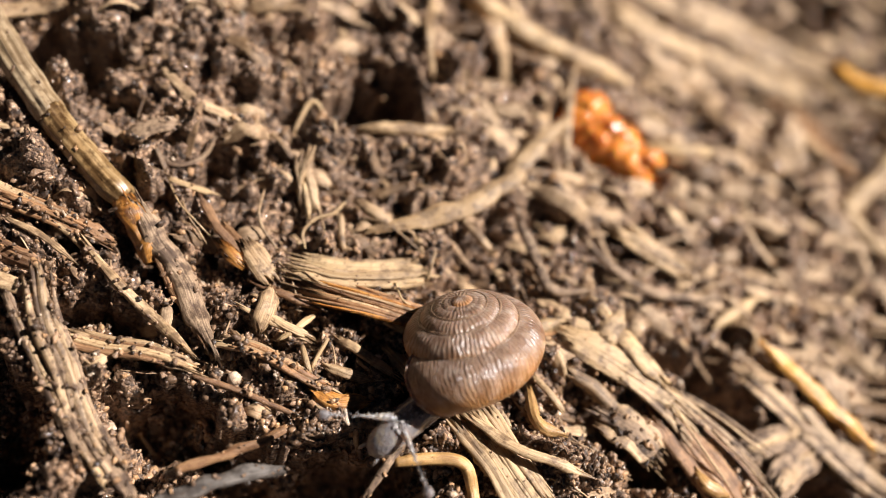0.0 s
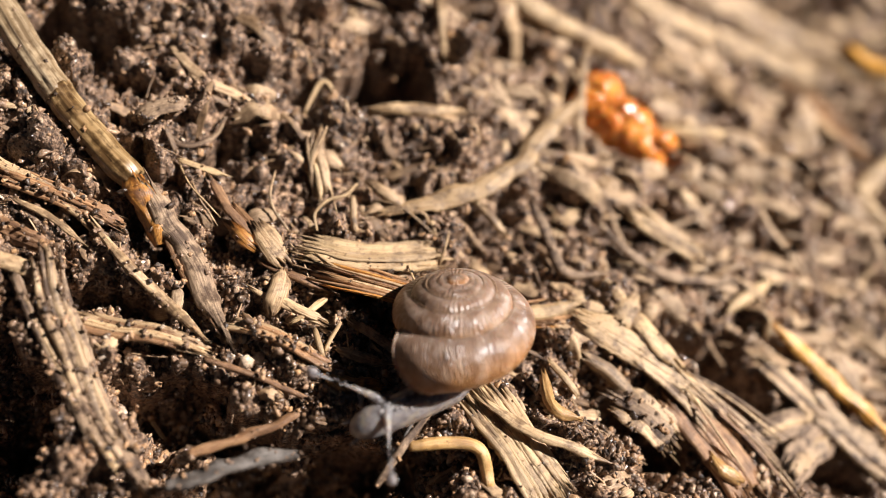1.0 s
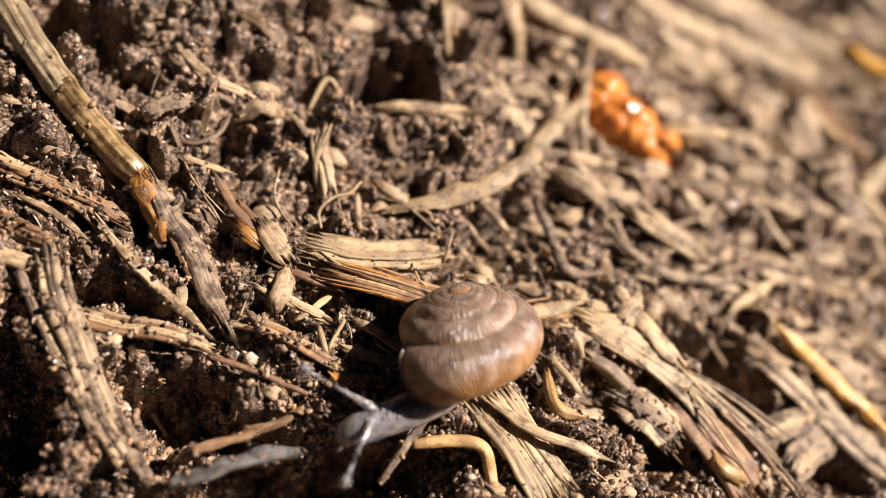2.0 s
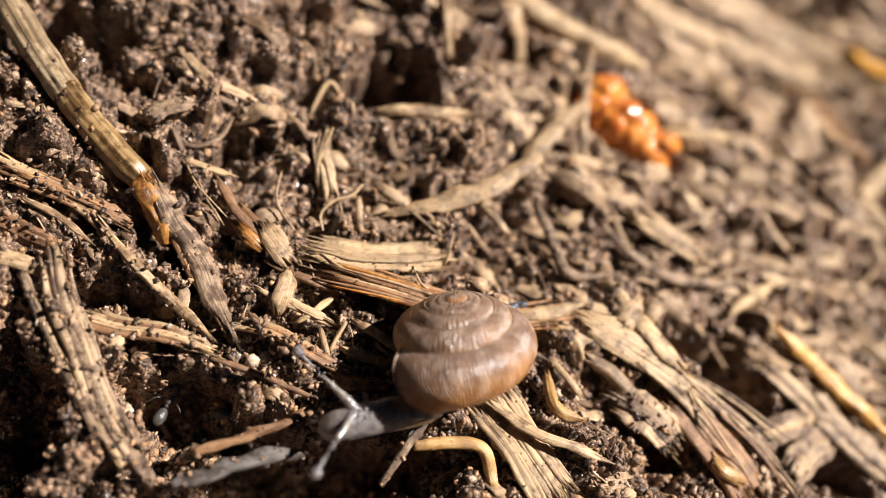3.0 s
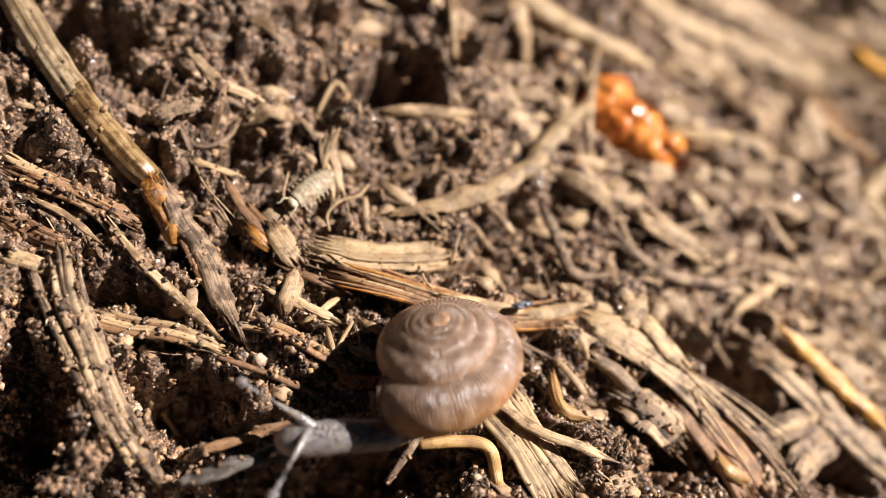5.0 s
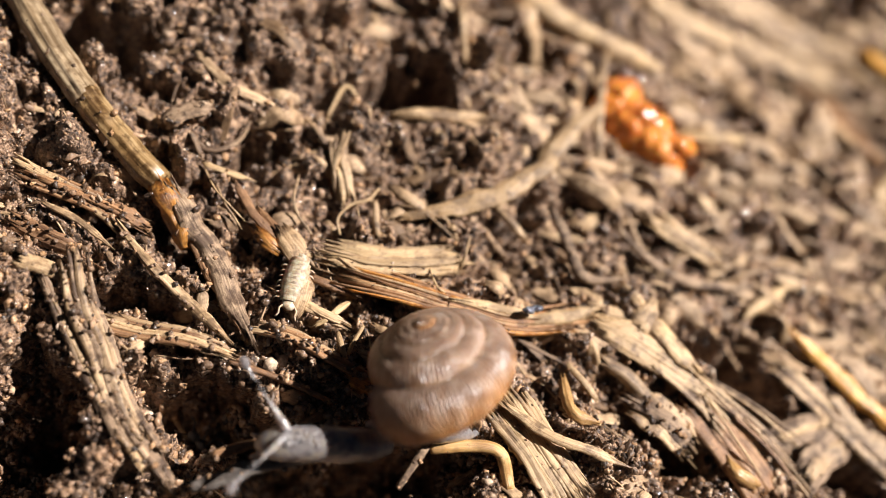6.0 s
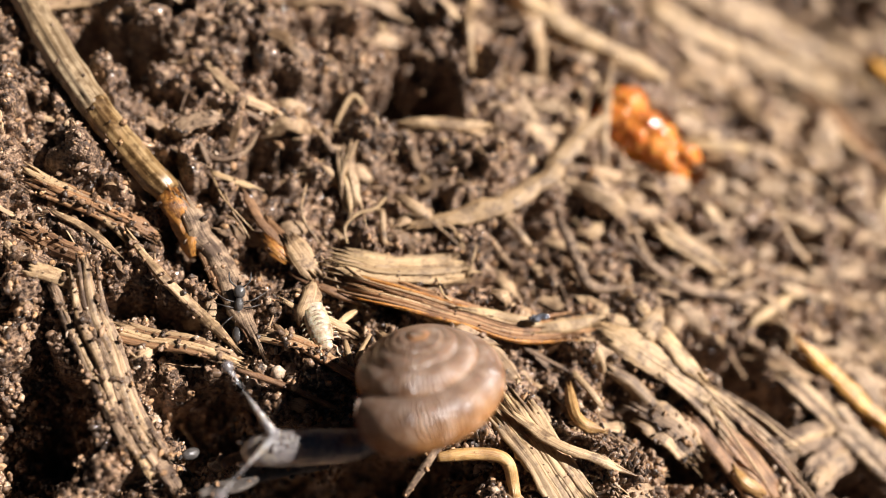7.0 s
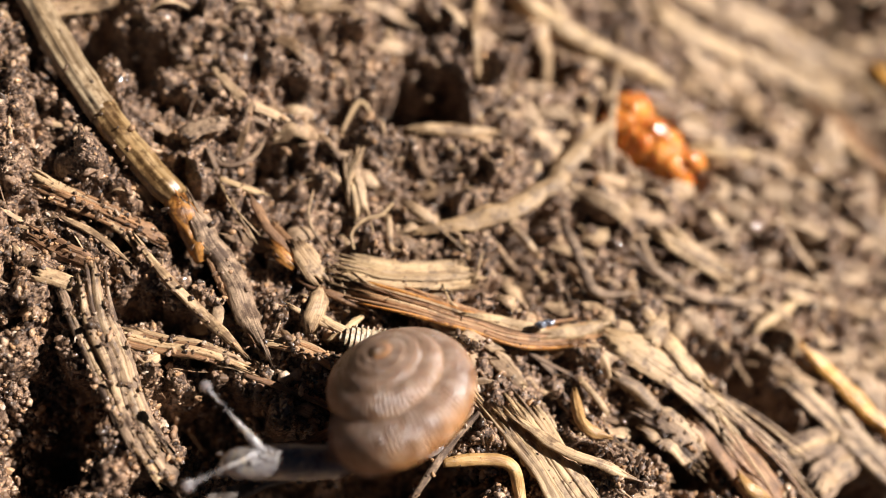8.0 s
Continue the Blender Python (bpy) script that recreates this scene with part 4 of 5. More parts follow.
def make_litter(count, seed):
    """Short shreds of straw, bark and root strewn over the soil, uncountable."""
    rng = random.Random(seed)
    geos, flakes = [], []
    for k in range(count):
        x, y = rng.uniform(X0 + 8, X1 - 6), rng.uniform(Y0 + 4, Y1 - 6)
        a = radians(rng.gauss(-34, 30))
        dry = x + 0.6 * y > 10
        here = float(plan_height(np.float64(x), np.float64(y)))
        if rng.random() > (0.42 if dry else 0.34 + 0.006 * min(x + 26, 34)) or (here < -1.2 and x < 16 and rng.random() < 0.85):
            continue
        kind = rng.random() - 0.006 * (x + 10)
        if kind < 0.22:        # broad flat flakes
            ln, w, th = rng.uniform(0.9, 3.2), rng.uniform(0.3, 1.0), 0.07
        elif dry:              # matted flakes of the dry far side
            ln, w, th = rng.uniform(1.2, 5.0), 0.25 + 1.1 * rng.random() ** 2, 0.08
        elif kind < 0.34:      # thin fibres
            ln, w, th = rng.uniform(1.5, 4.5), rng.uniform(0.05, 0.13), 0.06
        else:                  # short chips
            ln, w, th = rng.uniform(0.3, 1.3), rng.uniform(0.08, 0.40), 0.06
        d = Vector((math.cos(a), math.sin(a), 0))
        pts = []
        sway = 0.04 if w > 0.2 else 0.10
        for s in (-0.5, 0.0, 0.5):
            p = Vector((x, y, 0)) + d * ln * s
            pts.append([p.x + rng.uniform(-sway, sway) * ln, p.y + rng.uniform(-sway, sway) * ln, top_at(p.x, p.y) + rng.uniform(-0.1, 0.12)])
        pts[1][2] = max(pts[1][2], (pts[0][2] + pts[2][2]) / 2)
        slope = (pts[2][2] - pts[0][2]) / ln
        if abs(slope) > 0.9:
            continue
        shred = geos
        if w > 0.42 and ln > 1.4 and -24 < x < 34 and -15 < y < 22 and len(flakes) < 280:
            shred = flakes
        shred.append(band(pts, w, th, rng.uniform(0, 0.2), 0.4 * w, rng.uniform(-30, 30), (0.5, 0.4), 3 if w > 0.4 else 2, k, rough=1.6))
    for geo in flakes:
        far = geo[0][0][0] + 0.6 * geo[0][0][1] > 10
        tagged(part("straw_flake", geo, FLAKE), "flat flake of dry straw matted on the far soil" if far else "small torn flake of dry straw on dark soil", "straw flake", "loose straw flakes")
    part("straw_shreds", joined(*geos), LITTER)
    tagged(bpy.data.objects["straw_shreds"], "short shreds of dry straw and root fibre strewn over soil", "plant litter", kind="stuff")


make_litter(5200, 31)


# ---- snail ----
def shell_material():
    m, nt, b = shader("horn_shell")
    uv = nt.nodes.new("ShaderNodeUVMap").outputs[0]
    sep = nt.nodes.new("ShaderNodeSeparateXYZ")
    nt.links.new(uv, sep.inputs[0])
    around = ramp(nt, sep.outputs[1], [(0.0, (0.285, 0.190, 0.140)), (0.25, (0.32, 0.200, 0.135)), (0.5, (0.40, 0.215, 0.105)), (0.75, (0.45, 0.20, 0.058))])
    mott = ramp(nt, grain(nt, 1.4, 4.0), [(0.35, (0.56, 0.50, 0.46)), (0.65, (1.18, 1.16, 1.12))])
    streak = ramp(nt, grain(nt, 0.2, 2.0, 0.5, uv, (1.0, 0.15, 1.0)), [(0.3, (0.78, 0.74, 0.70)), (0.7, (1.10, 1.10, 1.08))])
    col = mixed(nt, mixed(nt, around, mott, 1.0, "MULTIPLY"), streak, 0.7, "MULTIPLY")
    worn = ramp(nt, grain(nt, 0.7, 6.0, 0.7), [(0.50, (0.0,) * 3), (0.62, (0.30,) * 3)])
    col = mixed(nt, col, (0.50, 0.41, 0.34), worn)
    b.inputs["Roughness"].default_value = 0.30
    b.inputs["Specular IOR Level"].default_value = 0.5
    b.inputs["Subsurface Weight"].default_value = 0.18
    b.inputs["Subsurface Radius"].default_value = (1.0, 0.45, 0.2)
    b.inputs["Subsurface Scale"].default_value = 0.0006
    rib = nt.nodes.new("ShaderNodeMath")
    rib.operation = "MULTIPLY"
    rib.inputs[1].default_value = math.tau / 0.22
    nt.links.new(sep.outputs[0], rib.inputs[0])
    sway = nt.nodes.new("ShaderNodeMath")
    sway.operation = "MULTIPLY_ADD"
    sway.inputs[1].default_value = 14.0
    nt.links.new(grain(nt, 0.9, 2.0), sway.inputs[0])
    nt.links.new(rib.outputs[0], sway.inputs[2])
    wave = nt.nodes.new("ShaderNodeMath")
    wave.operation = "SINE"
    nt.links.new(sway.outputs[0], wave.inputs[0])
    rough = nt.nodes.new("ShaderNodeMath")
    rough.operation = "MULTIPLY_ADD"
    rough.inputs[1].default_value = 4.0
    nt.links.new(grain(nt, 0.45, 4.0), rough.inputs[0])
    swell = nt.nodes.new("ShaderNodeMath")
    swell.operation = "MULTIPLY"
    nt.links.new(wave.outputs[0], swell.inputs[0])
    nt.links.new(ramp(nt, grain(nt, 1.6, 2.0), [(0.35, (0.45,) * 3), (0.65, (1.4,) * 3)]), swell.inputs[1])
    nt.links.new(swell.outputs[0], rough.inputs[2])
    # rib highlights put into the colour: crests paler, grooves darker
    crest = ramp(nt, wave.outputs[0], [(0.0, (0.70, 0.66, 0.62)), (0.8, (1.22, 1.22, 1.22))])
    nt.links.new(mixed(nt, col, crest, 0.28, "MULTIPLY"), b.inputs["Base Color"])
    relief(nt, b, rough.outputs[0], 0.022)
    return m


def flesh_material():
    m, nt, b = shader("grey_flesh")
    col = ramp(nt, grain(nt, 0.5, 4.0), [(0.3, (0.125, 0.105, 0.102)), (0.5, (0.21, 0.183, 0.175)), (0.72, (0.32, 0.26, 0.19))])
    nt.links.new(col, b.inputs["Base Color"])
    b.inputs["Roughness"].default_value = 0.22
    b.inputs["Coat Weight"].default_value = 1.0
    b.inputs["Coat Roughness"].default_value = 0.06
    b.inputs["Subsurface Weight"].default_value = 0.75
    b.inputs["Subsurface Radius"].default_value = (0.8, 0.6, 0.5)
    b.inputs["Subsurface Scale"].default_value = 0.0015
    v = nt.nodes.new("ShaderNodeTexVoronoi")
    v.inputs["Scale"].default_value = 8000.0
    nt.links.new(nt.nodes.new("ShaderNodeTexCoord").outputs["Object"], v.inputs["Vector"])
    relief(nt, b, v.outputs["Distance"], 0.035, 0.9)
    return m


SHELL_TURNS, SHELL_GROWTH, SHELL_SIZE = 5.0, 1.40, 1.16


def whorl(theta):
    """Radius from the axis, tube radius and height of the whorl's centre at theta, in mm, and how near the mouth it is."""
    g = SHELL_GROWTH ** (theta / math.tau - SHELL_TURNS)
    s = g * SHELL_SIZE
    late = max(0.0, (theta / math.tau - SHELL_TURNS) / 0.3 + 1)
    rc, rho = 2.40 * s - 0.12 * s * late ** 2, 1.47 * s
    zc = SHELL_SIZE * (2.90 - 2.60 * g ** 1.9 - 1.0 * g) - 0.08 * s * late ** 2
    return rc, rho, zc, late


def shell_ring(theta, sides=34):
    """Cross-section of the whorl at theta; the shell winds clockwise seen from its tip, which is +z."""
    rc, rho, zc, late = whorl(theta)
    turn = SHELL_TURNS * math.tau - theta + 0.10
    out = []
    for j in range(sides):
        b = math.tau * j / sides
        a = turn + 0.65 * late ** 2 * (0.5 - 0.5 * math.sin(b))     # the mouth slants back beneath
        worn = 1 + 0.018 * noise.noise((theta * 1.1, math.cos(b) * 1.6, math.sin(b) * 1.6))
        r, z = rc + rho * math.cos(b) * 0.98 * worn, zc + rho * math.sin(b) * 1.21 * worn
        out.append((r * math.cos(a) + 0.02, r * math.sin(a) - 0.28, z * 0.76 + 0.25))
    return out


def shell_geo():
    rings, sides = int(SHELL_TURNS * 110), 34
    vs, us, fs = [], [], []
    run = 0.0
    for i in range(rings + 1):
        th = SHELL_TURNS * math.tau * i / rings
        vs += shell_ring(th, sides)
        # v: 0 on top of the whorl, 1 beneath
        run += 3.3 * SHELL_SIZE * SHELL_GROWTH ** (th / math.tau - SHELL_TURNS) * SHELL_TURNS * math.tau / rings
        us += [(run, 0.5 - 0.5 * math.sin(math.tau * j / sides)) for j in range(sides)]
    for i in range(rings):
        for j in range(sides):
            a, b = i * sides + j, i * sides + (j + 1) % sides
            fs.append((a, b, b + sides, a + sides))
    fs.append(tuple(range(sides)))
    fs.append(tuple(range(rings * sides, (rings + 1) * sides))[::-1])
    return vs, fs, us


def suture_line():
    """The seam between neighbouring whorls, for the dark line that imitates its shade."""
    out = []
    for i in range(int((SHELL_TURNS - 2.2) * 60)):
        th = (1.1 + i / 60) * math.tau
        (r1, p1, z1, _), (r2, p2, z2, _) = whorl(th), whorl(th + math.tau)
        for k in range(160):        # down the upper whorl's flank until it meets the lower one
            b = math.pi / 2 * (1 - k / 80)
            r, z = r1 + p1 * math.cos(b), z1 + 1.21 * p1 * math.sin(b)
            if math.hypot((r - r2) / p2, (z - z2) / p2 / 1.21) < 1:
                break
        a = SHELL_TURNS * math.tau - th + 0.10
        out.append((r * math.cos(a) + 0.02, r * math.sin(a) - 0.28, z * 0.76 + 0.25))
    return out


def body_geo(profile, cols=18, wob=0.04):
    """A soft body along x: rows of x, half width, top z, bottom z."""
    vs, us, fs = [], [], []
    xs = [p[0] for p in profile]
    samples = np.linspace(xs[0], xs[-1], 46)
    for x in samples:
        w, tz, bz = (float(np.interp(x, xs, [p[k] for p in profile])) for k in (1, 2, 3))
        for j in range(cols):
            a = math.tau * j / cols
            k = 1 + wob * noise.noise((x * 1.3, math.cos(a) * 2, math.sin(a) * 2))
            vs.append((x, w * math.cos(a) * k, (tz + bz) / 2 + (tz - bz) / 2 * math.sin(a) * k))
            us.append((x, a))
    n = len(samples)
    for i in range(n - 1):
        for j in range(cols):
            a, b = i * cols + j, i * cols + (j + 1) % cols
            fs.append((a, b, b + cols, a + cols))
    fs.append(tuple(range(cols))[::-1])
    fs.append(tuple(range((n - 1) * cols, n * cols)))
    return vs, fs, us


def make_snail():
    flesh = flesh_material()
    horn = shell_material()
    snail = new("snail")
    tagged(snail, "small brown ribbed land snail with grey body, crawling", "snail")
    shell = part("shell", shell_geo(), horn, snail, "translucent horn-brown coiled shell with fine ribs")
    lip = [Vector(p) for p in shell_ring(SHELL_TURNS * math.tau)]
    part("apex", ball((0.02, -0.28, 2.06 * SHELL_SIZE + 0.25), (0.66, 0.66, 0.36), 10, 14, 0.05), horn, shell, "rounded first whorl")
    # groove shade between whorls, added as a dark rod in crumb colour
    part("suture_shade", rod(suture_line(), 0.06, (0.5, 0.8), 6, 0.5, 8, 0.1), CRUMB, shell, "thin dark line standing in for shade in the seam between whorls")
    part("lip", rod(lip + lip[:1], 0.07, (1, 1), 8, 0.05, 3), horn, shell, "pale thickened shell lip")
    part("dirt", joined(*[ball((x, y, z), (r, r * 0.8, r * 0.7), 6, 8, 0.5, k) for k, (x, y, z, r) in enumerate(((-2.55, 0.75, 1.1, 0.2), (-2.5, 1.1, 0.75, 0.16), (-2.75, 0.4, 0.7, 0.15), (-2.35, 1.45, 0.8, 0.14), (-2.9, 0.9, 0.45, 0.13), (-3.0, 0.1, 0.4, 0.1), (-2.6, 1.3, 0.7, 0.12)))]), CRUMB, shell, "dark soil crumbs stuck on the shell")
    part("foot", body_geo([(-3.0, 0.05, 0.2, 0.0), (-2.2, 0.5, 0.6, 0.0), (-0.5, 0.85, 1.9, 0.0), (1.2, 0.85, 1.9, 0.0), (2.6, 0.6, 1.2, 0.0), (3.2, 0.3, 0.8, 0.2)]), flesh, snail)
    neck = part("neck", body_geo([(-5.3, 0.4, 0.1, -1.0), (-4.3, 0.85, 0.55, -1.4), (-2.0, 0.92, 0.65, -1.4), (0.0, 0.85, 0.5, -1.35), (0.5, 0.8, 0.32, -1.3), (0.9, 0.66, 0.02, -1.2), (1.2, 0.42, -0.3, -1.05), (1.35, 0.1, -0.6, -0.8)]), flesh, snail)
    feelers = []
    for k in (0, 1):
        # the row of tiny balls is added to put glints along the stalk
        t = part("tentacle", joined(rod([(-0.5, 0, -0.15), (0.3, 0, 0), (1.6, 0, 0.05), (3.6, 0, 0)], 0.27, (1.3, 0.7), 12, 0.05, 4 + k, 0.12), ball((3.68, 0, 0), (0.33, 0.29, 0.29), 10, 12), *[ball((0.15 + 0.19 * i, 0.11 * math.sin(i * 2.4), 0.25 - 0.02 * i / 4), (0.055, 0.055, 0.05), 5, 7) for i in range(17)]), flesh, neck, "eye stalk with a round tip and small beads added for glints")
        feelers.append(t)
    for y in (-0.4, 0.4):
        part("feeler", rod([(0.9, y, -0.7), (1.2, y * 1.2, -0.8), (1.5, y * 1.4, -0.95)], 0.10, (1, 0.7), 8, 0.05, 6), flesh, neck, "short lower feeler")
    # small glossy beads, added to imitate wet highlights along the neck
    bead_gloss, nt, b = shader("glint_gloss")
    nt.links.new(ramp(nt, grain(nt, 0.3), [(0.3, (0.20, 0.18, 0.17)), (0.7, (0.34, 0.30, 0.28))]), b.inputs["Base Color"])
    b.inputs["Roughness"].default_value = 0.04
    b.inputs["Coat Weight"].default_value = 1.0
    rng = random.Random(12)
    for i in range(24):
        x = -0.1 - 2.4 * rng.random() ** 1.5
        y = rng.uniform(-0.34, 0.34)
        part("glint_bead", ball((x, y, 0.53 - 0.05 * x - 0.35 * y * y), (0.10, 0.09, 0.08), 8, 10), bead_gloss, neck, "glossy bead added to make a wet glint on the neck")
    return snail, shell, neck, feelers


SNAIL, SNAIL_SHELL, SNAIL_NECK, SNAIL_FEELERS = make_snail()


# ---- small animals ----
def pale_shell_material():
    m, nt, b = shader("pale_cuticle")
    col = ramp(nt, grain(nt, 0.3, 4.0), [(0.32, (0.25, 0.155, 0.085)), (0.5, (0.44, 0.33, 0.21)), (0.7, (0.60, 0.50, 0.37))])
    nt.links.new(col, b.inputs["Base Color"])
    b.inputs["Roughness"].default_value = 0.48
    b.inputs["Subsurface Weight"].default_value = 0.2
    b.inputs["Subsurface Scale"].default_value = 0.0003
    relief(nt, b, grain(nt, 0.12, 3.0), 0.02)
    return m


def plate(x0, x1, half, high):
    """One arched back plate of a woodlouse, flared at its rear edge."""
    vs, fs, n = [], [], 12
    for under in (0, 1):
        for x, k in ((x1, 0.89), ((x0 + x1) / 2, 0.98), (x0, 1.01)):
            for j in range(n + 1):
                a = math.pi * (j / n) * 0.96 + 0.02 * math.pi
                q = k - 0.06 * under
                vs.append((x, half * q * math.cos(a), high * q * math.sin(a) ** 0.8 + 0.08))
    row = n + 1
    for under in (0, 3 * row):
        for i in range(2):
            for j in range(n):
                a = under + i * row + j
                f = (a, a + 1, a + row + 1, a + row)
                fs.append(f if under else f[::-1])
    return vs, fs


def make_woodlouse():
    seam, nt, b = shader("woodlouse_belly")
    nt.links.new(ramp(nt, grain(nt, 0.2), [(0.3, (0.17, 0.12, 0.075)), (0.7, (0.30, 0.215, 0.14))]), b.inputs["Base Color"])
    cut = pale_shell_material()
    wl = new("woodlouse")
    tagged(wl, "small pale translucent woodlouse with ringed back, walking", "woodlouse")
    n = 11
    for i in range(n):
        s = (i + 0.5) / n
        half = 0.58 * (1 - abs(2 * s - 0.95) ** 3.0) ** 0.6 + 0.08
        part("back_plate", plate(1.45 - 2.9 * (i + 1) / n - 0.07, 1.45 - 2.9 * i / n, half, 0.80 * half / 0.88), cut, wl)
    part("belly", ball((0, 0, 0.22), (1.42, 0.50, 0.46), 10, 16), seam, wl)
    part("head", ball((1.42, 0, 0.25), (0.26, 0.38, 0.24), 8, 12), cut, wl)
    for y in (-1, 1):
        part("antenna", rod([(1.4, 0.25 * y, 0.3), (1.65, 0.45 * y, 0.4), (1.9, 0.42 * y, 0.3), (2.1, 0.55 * y, 0.2)], 0.055, (1, 0.5), 6), cut, wl)
        for k in range(7):
            x = 1.0 - 0.3 * k
            part("leg", rod([(x, 0.4 * y, 0.15), (x + 0.05, 0.74 * y, 0.2), (x + 0.1, 0.88 * y, 0.02)], 0.05, (1, 0.5), 6), cut, wl)
    return wl


def make_ant():
    m, nt, b = shader("black_cuticle")
    nt.links.new(ramp(nt, grain(nt, 0.3), [(0.3, (0.03, 0.026, 0.023)), (0.7, (0.10, 0.088, 0.08))]), b.inputs["Base Color"])
    b.inputs["Roughness"].default_value = 0.28
    relief(nt, b, grain(nt, 0.12), 0.03)
    ant = new("ant")
    tagged(ant, "small glossy black ant running over the soil", "ant", "ants")
    part("head", ball((1.20, 0, 0.55), (0.36, 0.31, 0.25), 10, 12), m, ant)
    part("thorax", joined(ball((0.55, 0, 0.55), (0.42, 0.24, 0.24), 8, 10), ball((0.05, 0, 0.52), (0.35, 0.2, 0.2), 8, 10)), m, ant)
    part("waist", ball((-0.38, 0, 0.52), (0.12, 0.12, 0.2), 6, 8), m, ant)
    part("abdomen", ball((-1.0, 0, 0.55), (0.52, 0.32, 0.30), 10, 12), m, ant)
    legs = []
    for y in (-1, 1):
        part("antenna", rod([(1.45, 0.15 * y, 0.6), (1.75, 0.5 * y, 0.75), (2.2, 0.55 * y, 0.4)], 0.045, (1, 0.8), 6), m, ant)
        for x, dx in ((0.65, 0.7), (0.35, 0.05), (0.05, -0.75)):
            leg = part("leg", rod([(0, 0, 0), (0.35 * dx, 0.5 * y, 0.35), (0.75 * dx, 0.85 * y, 0.0), (1.15 * dx, 1.15 * y, -0.42)], 0.035, (1, 0.5), 6), m, ant)
            leg.location = (x * MM, 0.15 * y * MM, 0.45 * MM)
            legs.append(leg)
    return ant, legs


def legs_of(ant):
    return [o for o in ant.children if o.name.startswith("leg")]


WOODLOUSE = make_woodlouse()
ANT = make_ant()[0]
ANT_OTHER = copy_thing(ANT, pose(0, 0, 0))


def motions():
    walk(SNAIL, [
        (0.00, pose(0.001609, -0.006114, 0.000000, 0.00, -0.00, -144.15)),
        (0.50, pose(0.001039, -0.006122, 0.000000, 0.00, -0.00, -146.52)),
        (1.00, pose(0.000509, -0.006987, 0.000000, 0.00, -0.00, -160.04)),
        (1.50, pose(0.000680, -0.007354, 0.000000, 0.00, -0.00, -159.92)),
        (3.00, pose(-0.000060, -0.008008, 0.000000, 0.00, -0.00, -170.64)),
        (3.50, pose(-0.000401, -0.008310, 0.000000, 0.00, -0.00, -171.39)),
        (4.00, pose(-0.001543, -0.008735, 0.000000, 0.00, -0.00, -175.89)),
        (4.50, pose(-0.001208, -0.009056, 0.000000, 0.00, -0.00, -176.68)),
        (6.00, pose(-0.002729, -0.009788, 0.000000, 0.00, -0.00, 176.41)),
        (6.50, pose(-0.002955, -0.009524, 0.000000, 0.00, -0.00, -178.95)),
        (7.00, pose(-0.003618, -0.009478, 0.000000, 0.00, -0.00, -179.30)),
        (7.50, pose(-0.004347, -0.009982, 0.000000, 0.00, -0.00, 177.29)),
        (8.00, pose(-0.005393, -0.009956, 0.000000, 0.00, -0.00, 177.83)),
    ])
    walk(SNAIL_SHELL, [
        (0.00, pose(-0.000000, -0.000372, 0.002600, 43.47, 2.96, -17.31)),
        (0.50, pose(0.000000, -0.000605, 0.002614, 43.30, -1.08, -17.89)),
        (1.00, pose(0.000000, -0.001455, 0.002629, 39.36, -2.59, -6.33)),
        (1.50, pose(-0.000000, -0.001204, 0.002643, 50.11, -0.18, -4.38)),
        (3.00, pose(0.000000, -0.001327, 0.002686, 47.29, -1.98, 4.43)),
        (3.50, pose(-0.000000, -0.001508, 0.002700, 52.35, -1.84, 6.15)),
        (4.00, pose(-0.000000, -0.001750, 0.002920, 47.00, 3.50, 14.00)),
        (4.50, pose(0.000000, -0.001681, 0.003140, 31.83, 3.90, 14.70)),
        (6.00, pose(0.000000, -0.001921, 0.003800, 44.67, 6.09, 25.27)),
        (6.50, pose(-0.000000, -0.001303, 0.003900, 40.08, 3.81, 18.22)),
        (7.00, pose(-0.000000, -0.001209, 0.004000, 46.00, -0.26, 16.65)),
        (7.50, pose(0.000000, -0.001565, 0.004100, 40.86, 12.35, 28.30)),
        (8.00, pose(0.000000, -0.001559, 0.004200, 41.08, 9.41, 27.38)),
    ])
    walk(SNAIL_NECK, [
        (0.00, pose(0.005757, 0.000200, 0.001600, 0.00, -0.00, 0.00)),
        (0.50, pose(0.006013, 0.000326, 0.001600, 0.00, -0.00, 0.00)),
        (1.00, pose(0.005464, 0.000783, 0.001600, 0.00, -0.00, 0.00)),
        (1.50, pose(0.006162, 0.000649, 0.001600, 0.00, -0.00, 0.00)),
        (3.00, pose(0.006275, 0.000715, 0.001600, 0.00, -0.00, 0.00)),
        (3.50, pose(0.006610, 0.000812, 0.001600, 0.00, -0.00, -0.00)),
        (4.00, pose(0.005903, 0.001059, 0.001600, 0.00, -0.00, 0.00)),
        (4.50, pose(0.006827, 0.000905, 0.001600, 0.00, -0.00, 0.00)),
        (6.00, pose(0.007257, 0.001034, 0.001600, 0.00, -0.00, 0.00)),
        (6.50, pose(0.007598, 0.000702, 0.001600, 0.00, -0.00, 0.00)),
        (7.00, pose(0.007426, 0.000651, 0.001600, 0.00, -0.00, -0.00)),
        (7.50, pose(0.007282, 0.000843, 0.001600, 0.00, -0.00, 0.00)),
        (8.00, pose(0.006946, 0.000839, 0.001600, 0.00, -0.00, -0.00)),
    ])
